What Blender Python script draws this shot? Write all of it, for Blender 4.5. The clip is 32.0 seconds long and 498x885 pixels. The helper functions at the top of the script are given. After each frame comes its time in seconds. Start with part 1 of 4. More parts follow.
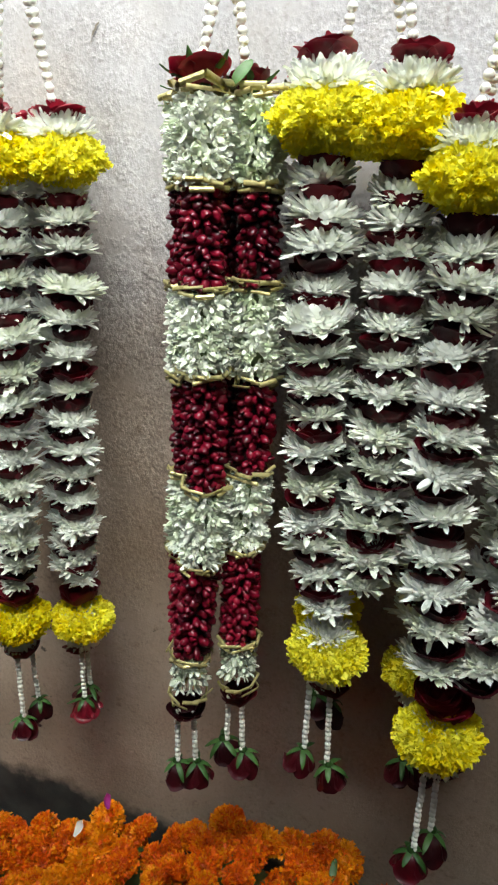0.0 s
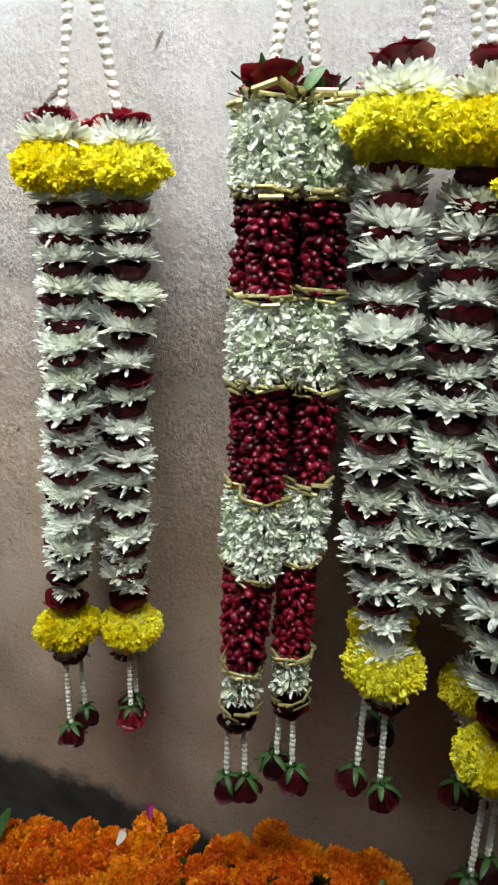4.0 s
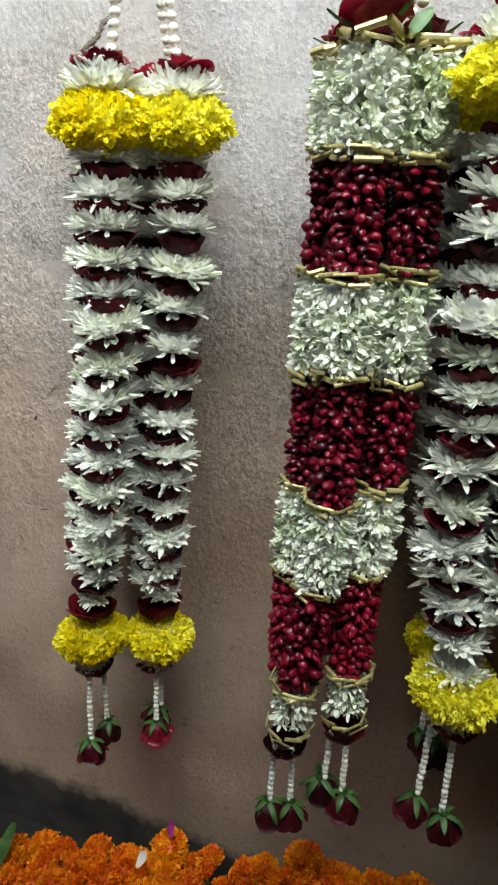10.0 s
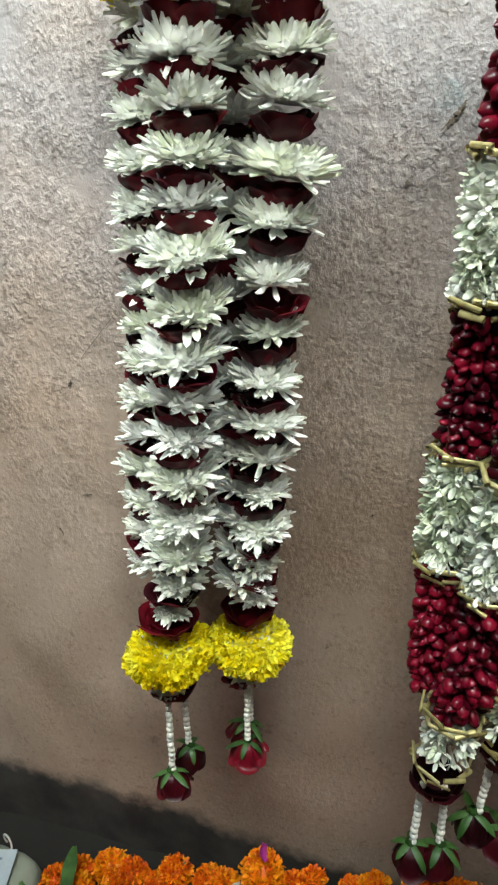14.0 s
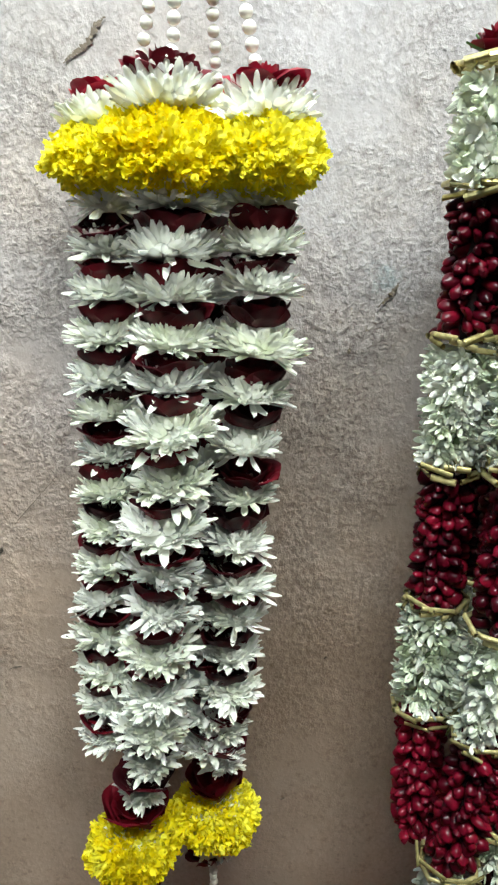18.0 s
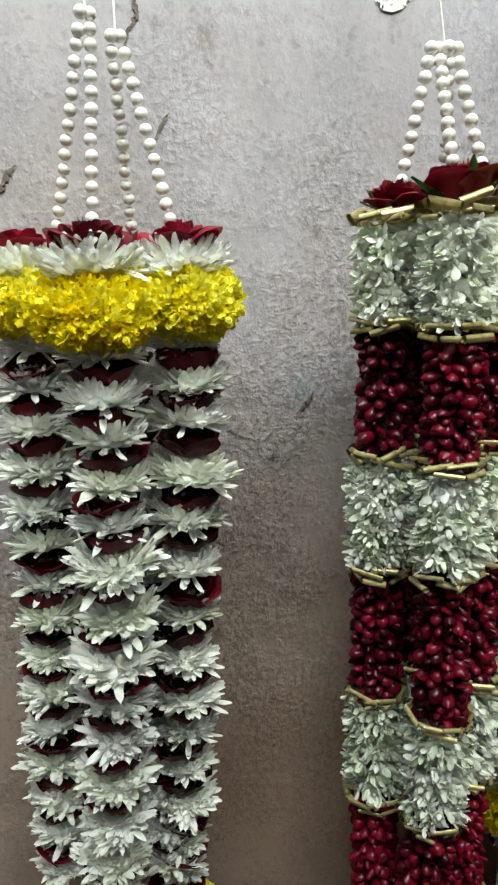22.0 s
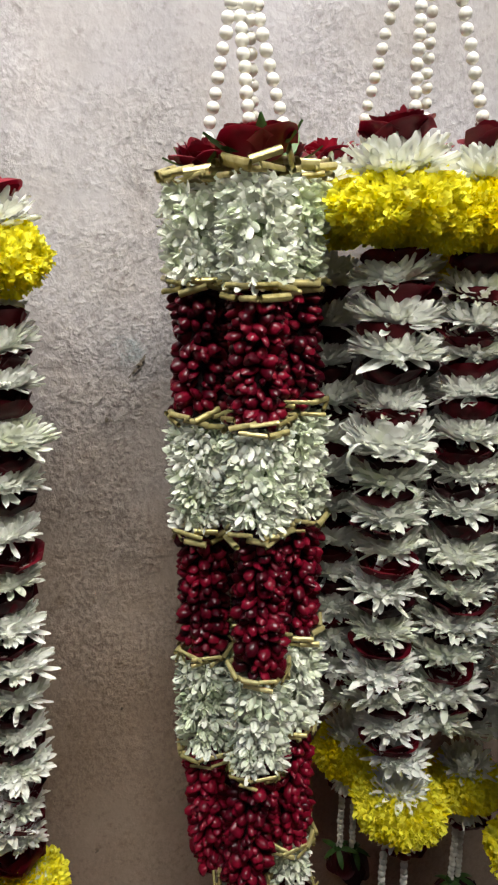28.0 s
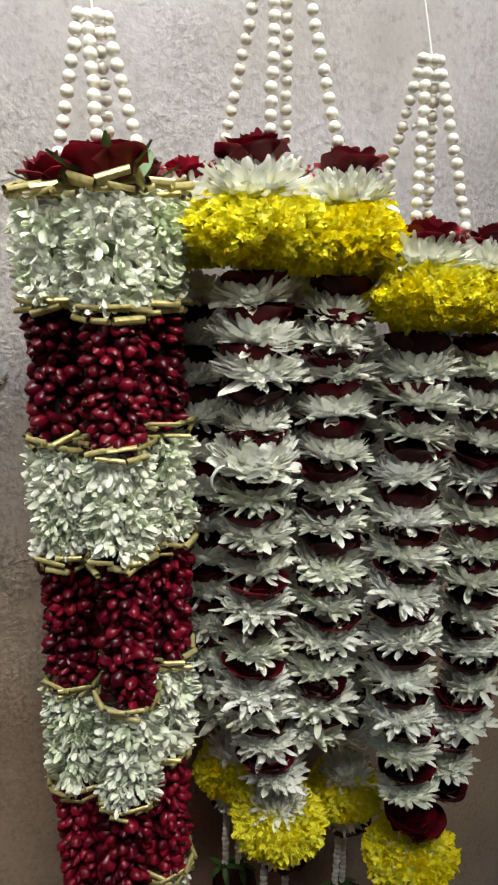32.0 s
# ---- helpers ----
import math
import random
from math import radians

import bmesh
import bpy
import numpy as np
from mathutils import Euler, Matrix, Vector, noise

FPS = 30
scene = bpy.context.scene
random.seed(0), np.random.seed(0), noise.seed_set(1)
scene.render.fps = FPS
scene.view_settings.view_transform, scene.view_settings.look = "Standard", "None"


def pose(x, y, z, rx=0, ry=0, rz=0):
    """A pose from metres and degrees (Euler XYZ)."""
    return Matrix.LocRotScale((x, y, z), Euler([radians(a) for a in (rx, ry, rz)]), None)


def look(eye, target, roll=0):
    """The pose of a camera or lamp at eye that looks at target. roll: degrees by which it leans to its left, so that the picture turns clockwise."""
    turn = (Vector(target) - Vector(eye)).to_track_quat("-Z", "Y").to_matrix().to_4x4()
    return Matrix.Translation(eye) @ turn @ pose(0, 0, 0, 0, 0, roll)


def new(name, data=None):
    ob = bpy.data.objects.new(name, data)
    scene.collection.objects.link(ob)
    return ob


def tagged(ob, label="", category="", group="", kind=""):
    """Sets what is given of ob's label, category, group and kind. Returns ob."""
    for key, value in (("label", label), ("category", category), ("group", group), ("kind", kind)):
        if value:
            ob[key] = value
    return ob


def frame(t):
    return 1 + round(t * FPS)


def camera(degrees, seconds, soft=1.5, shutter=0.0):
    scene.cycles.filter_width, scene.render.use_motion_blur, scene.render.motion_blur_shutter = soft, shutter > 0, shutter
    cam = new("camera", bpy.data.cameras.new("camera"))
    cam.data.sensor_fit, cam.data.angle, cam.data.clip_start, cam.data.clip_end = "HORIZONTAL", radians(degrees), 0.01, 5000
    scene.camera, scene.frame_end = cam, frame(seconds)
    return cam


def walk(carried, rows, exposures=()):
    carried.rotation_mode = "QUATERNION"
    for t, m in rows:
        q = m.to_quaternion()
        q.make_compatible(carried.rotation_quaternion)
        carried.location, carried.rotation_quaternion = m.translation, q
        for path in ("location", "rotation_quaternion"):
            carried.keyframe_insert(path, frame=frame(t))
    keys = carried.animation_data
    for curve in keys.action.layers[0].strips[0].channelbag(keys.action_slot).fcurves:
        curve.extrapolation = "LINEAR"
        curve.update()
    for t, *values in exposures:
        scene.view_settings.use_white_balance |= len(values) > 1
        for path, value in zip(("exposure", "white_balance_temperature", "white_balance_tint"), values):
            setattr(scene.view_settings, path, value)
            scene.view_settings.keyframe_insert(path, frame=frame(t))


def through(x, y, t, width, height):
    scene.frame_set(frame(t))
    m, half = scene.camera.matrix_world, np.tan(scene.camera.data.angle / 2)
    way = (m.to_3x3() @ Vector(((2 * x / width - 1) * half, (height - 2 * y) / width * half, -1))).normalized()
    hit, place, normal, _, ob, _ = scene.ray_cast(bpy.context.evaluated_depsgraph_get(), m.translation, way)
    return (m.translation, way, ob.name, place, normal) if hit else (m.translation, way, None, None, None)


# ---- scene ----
LENS = 39.87
cam = camera(LENS, 32.0, soft=2.2)
# seconds, place, then turn to the left, tilt up and lean, in degrees
ROWS = [
    (0, 0.2251, -0.5813, 0.8006, 16.84, -20.25, 0.49),
    (0.5, 0.2220, -0.5817, 0.8008, 17.05, -20.06, 0.43),
    (1, 0.2193, -0.5823, 0.8006, 17.14, -19.96, 0.64),
    (1.5, 0.2171, -0.5824, 0.8002, 17.51, -19.84, 0.72),
    (2, 0.2146, -0.5830, 0.7997, 18.08, -19.79, 0.61),
    (2.5, 0.2114, -0.5834, 0.7990, 18.60, -19.71, 0.53),
    (3, 0.2093, -0.5827, 0.7988, 19.07, -19.74, 0.62),
    (3.5, 0.2068, -0.5817, 0.7995, 19.56, -19.71, 0.54),
    (5.5, 0.1722, -0.5847, 0.8043, 17.97, -19.83, 0.99),
    (6, 0.1657, -0.5849, 0.8058, 17.71, -19.97, 1.35),
    (6.5, 0.1629, -0.5832, 0.8061, 17.55, -20.09, 1.34),
    (7, 0.1587, -0.5810, 0.8048, 17.42, -20.07, 1.78),
    (7.5, 0.1509, -0.5775, 0.8027, 17.04, -20.30, 2.17),
    (8, 0.1441, -0.5738, 0.8004, 17.15, -20.31, 2.13),
    (8.5, 0.1368, -0.5693, 0.7984, 17.42, -20.41, 1.99),
    (9, 0.1328, -0.5634, 0.7955, 17.52, -20.79, 1.88),
    (9.5, 0.1293, -0.5559, 0.7903, 17.39, -20.94, 2.11),
    (10, 0.1239, -0.5473, 0.7863, 17.40, -20.79, 2.27),
    (10.5, 0.1153, -0.5353, 0.7838, 18.12, -20.51, 1.79),
    (11, 0.1021, -0.5214, 0.7765, 19.18, -20.83, 1.07),
    (11.5, 0.0835, -0.5052, 0.7685, 19.74, -22.06, 0.56),
    (12, 0.0648, -0.4897, 0.7648, 19.63, -23.04, 0.14),
    (12.5, 0.0518, -0.4742, 0.7587, 19.97, -24.22, -1.14),
    (13, 0.0369, -0.4630, 0.7553, 19.68, -24.42, -1.14),
    (13.5, 0.0215, -0.4540, 0.7540, 18.35, -25.08, -0.65),
    (14, 0.0069, -0.4455, 0.7494, 16.38, -25.66, -0.92),
    (14.5, -0.0098, -0.4394, 0.7493, 12.55, -24.65, 0.01),
    (16.5, -0.0659, -0.4522, 0.7653, 2.46, -19.79, 0.00),
    (17, -0.0692, -0.4524, 0.7737, 2.30, -18.97, 0.00),
    (17.5, -0.0707, -0.4520, 0.7789, 2.30, -18.07, 0.15),
    (18, -0.0715, -0.4487, 0.7862, 2.07, -17.33, 0.36),
    (18.5, -0.0743, -0.4458, 0.7960, 1.79, -16.98, 0.07),
    (19, -0.0755, -0.4458, 0.8047, 0.94, -15.74, 0.08),
    (19.5, -0.0796, -0.4477, 0.8155, 0.35, -14.46, -0.03),
    (20, -0.0839, -0.4485, 0.8237, -0.45, -13.42, -0.34),
    (20.5, -0.0877, -0.4497, 0.8316, -1.20, -12.81, -0.72),
    (21, -0.0904, -0.4502, 0.8360, -2.75, -13.28, -1.25),
    (21.5, -0.0894, -0.4514, 0.8383, -4.58, -14.05, -1.97),
    (22, -0.0857, -0.4536, 0.8386, -5.91, -14.55, -2.37),
    (22.5, -0.0795, -0.4561, 0.8369, -7.52, -15.20, -2.38),
    (23, -0.0714, -0.4574, 0.8351, -8.66, -16.38, -2.04),
    (23.5, -0.0640, -0.4610, 0.8343, -9.32, -16.06, -1.83),
    (24, -0.0569, -0.4643, 0.8354, -9.62, -15.63, -1.76),
    (24.5, -0.0494, -0.4649, 0.8346, -9.55, -15.85, -1.59),
    (25, -0.0447, -0.4650, 0.8336, -9.85, -16.29, -1.54),
    (25.5, -0.0403, -0.4646, 0.8320, -10.11, -16.65, -1.74),
    (27.5, -0.0331, -0.4636, 0.8301, -12.47, -17.27, -1.43),
    (28, -0.0331, -0.4643, 0.8303, -13.35, -16.96, -1.04),
    (28.5, -0.0331, -0.4639, 0.8313, -14.54, -16.91, -0.66),
    (29, -0.0325, -0.4635, 0.8333, -15.60, -16.77, -0.56),
    (29.5, -0.0318, -0.4629, 0.8348, -17.19, -16.70, -0.37),
    (30, -0.0282, -0.4636, 0.8339, -18.16, -16.46, -0.21),
    (30.5, -0.0241, -0.4638, 0.8352, -18.88, -16.42, -0.38),
    (31, -0.0192, -0.4636, 0.8352, -19.68, -16.35, -0.47),
    (31.5, -0.0134, -0.4632, 0.8356, -20.67, -16.44, -0.17),
    (32, -0.0059, -0.4632, 0.8393, -21.15, -16.88, 0.32),
]


def aim(x, y, z, yaw, pitch, roll):
    a, b = radians(yaw), radians(pitch)
    ahead = Vector((-math.sin(a) * math.cos(b), math.cos(a) * math.cos(b), math.sin(b)))
    return look((x, y, z), Vector((x, y, z)) + ahead, roll)


# seconds, stops, kelvin, tint: the phone opens up on the darker stretches
EXPOSURES = [(0, 2.09, 6500, -1), (6, 1.88, 6450, -1), (10, 1.86, 6450, -1), (13, 1.97, 6450, -1), (14, 2.13, 6450, -2), (17, 2.16, 6400, -2), (19, 1.83, 6350, -3), (22, 1.36, 6450, 0), (25, 1.54, 6850, 4), (28, 1.65, 6950, 7), (32, 1.59, 7000, 4)]
walk(cam, [(r[0], aim(*r[1:])) for r in ROWS], EXPOSURES)

# ---- light: open sky, a soft high sun, cut off low down by added walls ----
SUN_ELEV, SUN_TURN = 45.0, 173.2
world = bpy.data.worlds.new("sky")
scene.world = world
world.use_nodes = True
wn = world.node_tree
sky = wn.nodes.new("ShaderNodeTexSky")
sky.sky_type, sky.sun_disc = "NISHITA", False
sky.sun_elevation, sky.sun_rotation = radians(SUN_ELEV), radians(SUN_TURN)
wn.links.new(sky.outputs[0], wn.nodes["Background"].inputs[0])
wn.nodes["Background"].inputs[1].default_value = 0.08
sun = new("sun", bpy.data.lights.new("sun", "SUN"))
sun.data.energy, sun.data.angle, sun.data.color = 6.0, radians(56), (1.0, 0.99, 0.98)
sun.matrix_world = look((0.12, -1.0, 1.007), (0, 0, 0))


# ---- materials ----
def material(name, rough=0.6, metal=0.0, spec=0.5):
    m = bpy.data.materials.new(name)
    m.use_nodes = True
    b = m.node_tree.nodes["Principled BSDF"]
    b.inputs["Roughness"].default_value, b.inputs["Metallic"].default_value = rough, metal
    b.inputs["Specular IOR Level"].default_value = spec
    return m, m.node_tree, b


def node(nt, kind, **values):
    n = nt.nodes.new(kind)
    for k, v in values.items():
        n.inputs[k].default_value = v
    return n


def ramp(nt, fac, stops):
    n = nt.nodes.new("ShaderNodeValToRGB")
    e = n.color_ramp.elements
    while len(e) < len(stops):
        e.new(0.5)
    for el, (p, c) in zip(e, stops):
        el.position, el.color = p, (*c, 1)
    nt.links.new(fac, n.inputs[0])
    return n


def mix(nt, fac, a, b, mode="MIX"):
    n = nt.nodes.new("ShaderNodeMixRGB")
    n.blend_type = mode
    for i, s in enumerate((fac, a, b)):
        if isinstance(s, (int, float)):
            n.inputs[i].default_value = s
        elif isinstance(s, tuple):
            n.inputs[i].default_value = (*s, 1)
        else:
            nt.links.new(s, n.inputs[i])
    return n.outputs[0]


def bump(nt, bsdf, height, strength, distance):
    n = node(nt, "ShaderNodeBump", Strength=strength, Distance=distance)
    nt.links.new(height, n.inputs["Height"])
    nt.links.new(n.outputs[0], bsdf.inputs["Normal"])


def petal_material(name, dark, mid, light, rough=0.5, through=0.25, grain=260, spec=0.4):
    """Petal flesh: colour by piece and by fine veins, some light passing through it."""
    m, nt, b = material(name, rough, 0, spec)
    info = nt.nodes.new("ShaderNodeObjectInfo")
    geo = nt.nodes.new("ShaderNodeNewGeometry")
    co = nt.nodes.new("ShaderNodeTexCoord")
    big = node(nt, "ShaderNodeTexNoise", Scale=60, Detail=2)
    fine = node(nt, "ShaderNodeTexNoise", Scale=grain, Detail=3)
    for t in (big, fine):
        nt.links.new(co.outputs["Object"], t.inputs["Vector"])
    v = node(nt, "ShaderNodeMath")
    nt.links.new(geo.outputs["Random Per Island"], v.inputs[0])
    nt.links.new(info.outputs["Random"], v.inputs[1])
    half = nt.nodes.new("ShaderNodeMath")
    half.operation = "MULTIPLY_ADD"
    half.inputs[1].default_value = 0.35
    nt.links.new(v.outputs[0], half.inputs[0])
    nt.links.new(big.outputs[0], half.inputs[2])
    col = ramp(nt, half.outputs[0], [(0.3, dark), (0.7, mid), (1.0, light)])
    tint = mix(nt, 0.25, col.outputs[0], fine.outputs[0], "SOFT_LIGHT")
    nt.links.new(tint, b.inputs["Base Color"])
    bump(nt, b, fine.outputs[0], 0.25, 0.0008)
    if through:
        tr = nt.nodes.new("ShaderNodeBsdfTranslucent")
        nt.links.new(tint, tr.inputs["Color"])
        mx = nt.nodes.new("ShaderNodeMixShader")
        mx.inputs[0].default_value = through
        nt.links.new(b.outputs[0], mx.inputs[1])
        nt.links.new(tr.outputs[0], mx.inputs[2])
        nt.links.new(mx.outputs[0], nt.nodes["Material Output"].inputs[0])
    return m


M_WHITE = petal_material("white_petal", (0.82, 0.86, 0.67), (0.925, 0.94, 0.85), (0.97, 0.975, 0.935), through=0.3)
M_TUBE = petal_material("tuberose_petal", (0.56, 0.66, 0.4), (0.83, 0.88, 0.71), (0.95, 0.96, 0.88), through=0.22)
M_YELLOW = petal_material("yellow_petal", (0.93, 0.72, 0.006), (0.98, 0.87, 0.014), (0.99, 0.94, 0.1), through=0.38)
M_ORANGE = petal_material("marigold_petal", (0.5, 0.045, 0.001), (0.82, 0.14, 0.002), (0.97, 0.4, 0.008), through=0.22)
M_ROSE = petal_material("rose_petal", (0.014, 0.0006, 0.002), (0.042, 0.001, 0.0045), (0.13, 0.0025, 0.01), rough=0.55, through=0.05, spec=0.22)
M_RED = petal_material("folded_rose_petal", (0.012, 0.0003, 0.0018), (0.058, 0.001, 0.0068), (0.22, 0.0045, 0.021), rough=0.3, through=0.12, spec=0.34)
M_GREEN = petal_material("green_sepal", (0.018, 0.045, 0.01), (0.035, 0.09, 0.018), (0.075, 0.16, 0.04), rough=0.45, through=0.15)
M_OPEN = petal_material("open_rose_petal", (0.05, 0.001, 0.0045), (0.15, 0.003, 0.012), (0.32, 0.006, 0.025), rough=0.45, through=0.15)
M_BUD = petal_material("bright_rosebud_petal", (0.025, 0.0006, 0.003), (0.065, 0.0014, 0.006), (0.15, 0.003, 0.012), rough=0.42, through=0.1)
# darker copy of the dark red bud, with the pendants' shade in its colour
M_SHADED_BUD = petal_material("shaded_rosebud_petal", (0.008, 0.0005, 0.0015), (0.02, 0.0008, 0.0025), (0.05, 0.0015, 0.005), rough=0.5, through=0.05, spec=0.3)
M_PINK = petal_material("magenta_petal", (0.3, 0.02, 0.2), (0.4, 0.03, 0.28), (0.5, 0.05, 0.35))


def simple(name, a, b_, rough, metal=0.0, scale=200, strength=0.2, dist=0.0005, spec=0.5):
    m, nt, b = material(name, rough, metal, spec)
    co, info = nt.nodes.new("ShaderNodeTexCoord"), nt.nodes.new("ShaderNodeObjectInfo")
    n = node(nt, "ShaderNodeTexNoise", Scale=scale, Detail=4)
    nt.links.new(co.outputs["Object"], n.inputs["Vector"])
    s = node(nt, "ShaderNodeMath")
    s.operation = "MULTIPLY_ADD"
    s.inputs[1].default_value = 0.5
    nt.links.new(info.outputs["Random"], s.inputs[0])
    nt.links.new(n.outputs[0], s.inputs[2])
    c = ramp(nt, s.outputs[0], [(0.35, a), (0.95, b_)])
    nt.links.new(c.outputs[0], b.inputs["Base Color"])
    bump(nt, b, n.outputs[0], strength, dist)
    return m


M_PEARL = simple("pearl", (0.72, 0.69, 0.6), (0.8, 0.78, 0.71), 0.28, 0, 90, 0.05, 0.0002)
M_PEARL.node_tree.nodes["Principled BSDF"].inputs["Coat Weight"].default_value = 0.5
M_GOLD = simple("gold_foil_straw", (0.26, 0.21, 0.06), (0.6, 0.52, 0.24), 0.34, 0.45, 300, 0.3, 0.0004)
M_THREAD = simple("thread", (0.5, 0.5, 0.46), (0.6, 0.6, 0.56), 0.4)
M_IRON = simple("iron", (0.05, 0.045, 0.04), (0.1, 0.08, 0.07), 0.5, 0.8)
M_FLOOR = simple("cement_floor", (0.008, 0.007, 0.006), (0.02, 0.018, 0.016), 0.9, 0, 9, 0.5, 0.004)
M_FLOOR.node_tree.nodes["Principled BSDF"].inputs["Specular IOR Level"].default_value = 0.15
# near-black red: the shade between folded petals, put into the core's colour
M_GAP_SHADE = simple("petal_gap_shade", (0.006, 0.0006, 0.001), (0.014, 0.001, 0.002), 0.8)
M_TUBE_HEART = simple("pale_green_stalk", (0.14, 0.2, 0.07), (0.32, 0.4, 0.2), 0.6)
M_STEM = simple("stem", (0.05, 0.09, 0.03), (0.1, 0.16, 0.05), 0.6)


def wall_material(name, dado=True):
    m, nt, b = material(name, 0.85, 0, 0.25)
    co = nt.nodes.new("ShaderNodeTexCoord")
    P = co.outputs["Object"]

    def tex(scale, detail=4, rough=0.55, stretch=(1, 1, 1)):
        mp = nt.nodes.new("ShaderNodeMapping")
        mp.inputs["Scale"].default_value = stretch
        nt.links.new(P, mp.inputs["Vector"])
        n = node(nt, "ShaderNodeTexNoise", Scale=scale, Detail=detail, Roughness=rough)
        nt.links.new(mp.outputs[0], n.inputs["Vector"])
        return n.outputs[0]
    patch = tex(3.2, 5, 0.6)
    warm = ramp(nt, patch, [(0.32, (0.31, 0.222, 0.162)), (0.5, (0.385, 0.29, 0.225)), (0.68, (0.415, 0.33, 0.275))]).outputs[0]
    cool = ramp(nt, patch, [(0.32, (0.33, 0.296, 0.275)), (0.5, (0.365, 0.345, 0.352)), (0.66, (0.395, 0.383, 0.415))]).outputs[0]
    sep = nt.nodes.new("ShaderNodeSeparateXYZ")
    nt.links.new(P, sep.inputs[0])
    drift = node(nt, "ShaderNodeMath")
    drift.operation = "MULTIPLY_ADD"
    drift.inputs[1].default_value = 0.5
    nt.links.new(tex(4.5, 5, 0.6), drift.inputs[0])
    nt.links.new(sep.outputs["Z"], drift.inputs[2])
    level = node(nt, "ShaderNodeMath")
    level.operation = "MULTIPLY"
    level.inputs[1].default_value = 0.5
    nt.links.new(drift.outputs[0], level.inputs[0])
    # earthy below, part paint, part painted bounce; lilac-grey above paints in the cool skylight
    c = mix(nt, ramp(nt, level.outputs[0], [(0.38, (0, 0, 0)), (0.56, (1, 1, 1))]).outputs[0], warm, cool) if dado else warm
    far = nt.nodes.new("ShaderNodeVectorMath")
    far.operation = "DISTANCE"
    far.inputs[1].default_value = (-0.004, 0.0, 0.757)
    nt.links.new(P, far.inputs[0])
    smear = node(nt, "ShaderNodeMath")
    smear.operation = "MULTIPLY_ADD"
    smear.inputs[1].default_value = 0.05
    nt.links.new(tex(130, 4, 0.7), smear.inputs[0])
    nt.links.new(far.outputs["Value"], smear.inputs[2])
    c = mix(nt, ramp(nt, smear.outputs[0], [(0.022, (0.55, 0.55, 0.55)), (0.036, (0, 0, 0))]).outputs[0], c, (0.2, 0.29, 0.31))
    streak = ramp(nt, tex(14, 4, 0.6, (1, 1, 0.16)), [(0.35, (0.62, 0.62, 0.62)), (0.62, (1.0, 1.0, 1.0))]).outputs[0]
    c = mix(nt, 0.35, c, streak, "MULTIPLY")
    grit = tex(290, 4, 0.62, (1, 1, 0.85))
    worn = ramp(nt, tex(11, 6, 0.7), [(0.4, (0.22, 0.22, 0.22)), (0.57, (1, 1, 1))]).outputs[0]
    # the plaster was floated smooth low down and high up, and left rough between
    rough = mix(nt, 1.0, worn, ramp(nt, level.outputs[0], [(0.29, (0.35, 0.35, 0.35)), (0.41, (1, 1, 1)), (0.51, (1, 1, 1)), (0.63, (0.18, 0.18, 0.18))]).outputs[0], "MULTIPLY")
    pits = ramp(nt, grit, [(0.38, (0.4, 0.38, 0.37)), (0.5, (1.0, 1.0, 1.0)), (0.61, (1.5, 1.5, 1.5))]).outputs[0]
    c = mix(nt, rough, c, mix(nt, 0.52, c, pits, "MULTIPLY"))
    coarse = ramp(nt, tex(150, 3, 0.6), [(0.3, (0.6, 0.57, 0.55)), (0.42, (1, 1, 1))]).outputs[0]
    c = mix(nt, 0.5, c, coarse, "MULTIPLY")
    stains = ramp(nt, tex(24, 5, 0.7), [(0.28, (0.5, 0.44, 0.38)), (0.4, (1, 1, 1))]).outputs[0]
    c = mix(nt, 0.7, c, stains, "MULTIPLY")
    if dado:
        slope = node(nt, "ShaderNodeMath")
        slope.operation = "MULTIPLY_ADD"
        slope.inputs[1].default_value = 0.09
        nt.links.new(sep.outputs["X"], slope.inputs[0])
        nt.links.new(sep.outputs["Z"], slope.inputs[2])
        wob = node(nt, "ShaderNodeMath")
        wob.operation = "MULTIPLY_ADD"
        wob.inputs[1].default_value = -0.05
        nt.links.new(tex(28, 5, 0.65), wob.inputs[0])
        nt.links.new(slope.outputs[0], wob.inputs[2])
        # old dark wash on the foot of the wall, ragged along its upper edge
        foot = ramp(nt, wob.outputs[0], [(0.022, (1, 1, 1)), (0.044, (0, 0, 0))]).outputs[0]
        wash = ramp(nt, tex(18, 4), [(0.3, (0.022, 0.02, 0.019)), (0.7, (0.06, 0.053, 0.048))]).outputs[0]
        c = mix(nt, foot, c, wash)
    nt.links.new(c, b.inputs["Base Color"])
    add = node(nt, "ShaderNodeMath")
    add.operation = "MULTIPLY_ADD"
    add.inputs[1].default_value = 0.25
    nt.links.new(tex(140, 4, 0.7, (1, 1, 0.6)), add.inputs[0])
    nt.links.new(grit, add.inputs[2])
    add2 = node(nt, "ShaderNodeMath")
    add2.operation = "MULTIPLY_ADD"
    add2.inputs[1].default_value = 0.35
    nt.links.new(tex(22, 3), add2.inputs[0])
    nt.links.new(add.outputs[0], add2.inputs[2])
    high = mix(nt, 1.0, rough, add2.outputs[0], "MULTIPLY")
    bump(nt, b, high, 1.0, 0.0024)
    return m


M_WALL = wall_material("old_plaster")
# dark so that the added out-of-view walls bounce little light
M_BLOCKER = simple("unseen_blocker_dark", (0.07, 0.058, 0.05), (0.13, 0.11, 0.095), 0.9, 0, 7, 0.5, 0.004)

# ---- mesh helpers ----
RNG = np.random.default_rng(7)


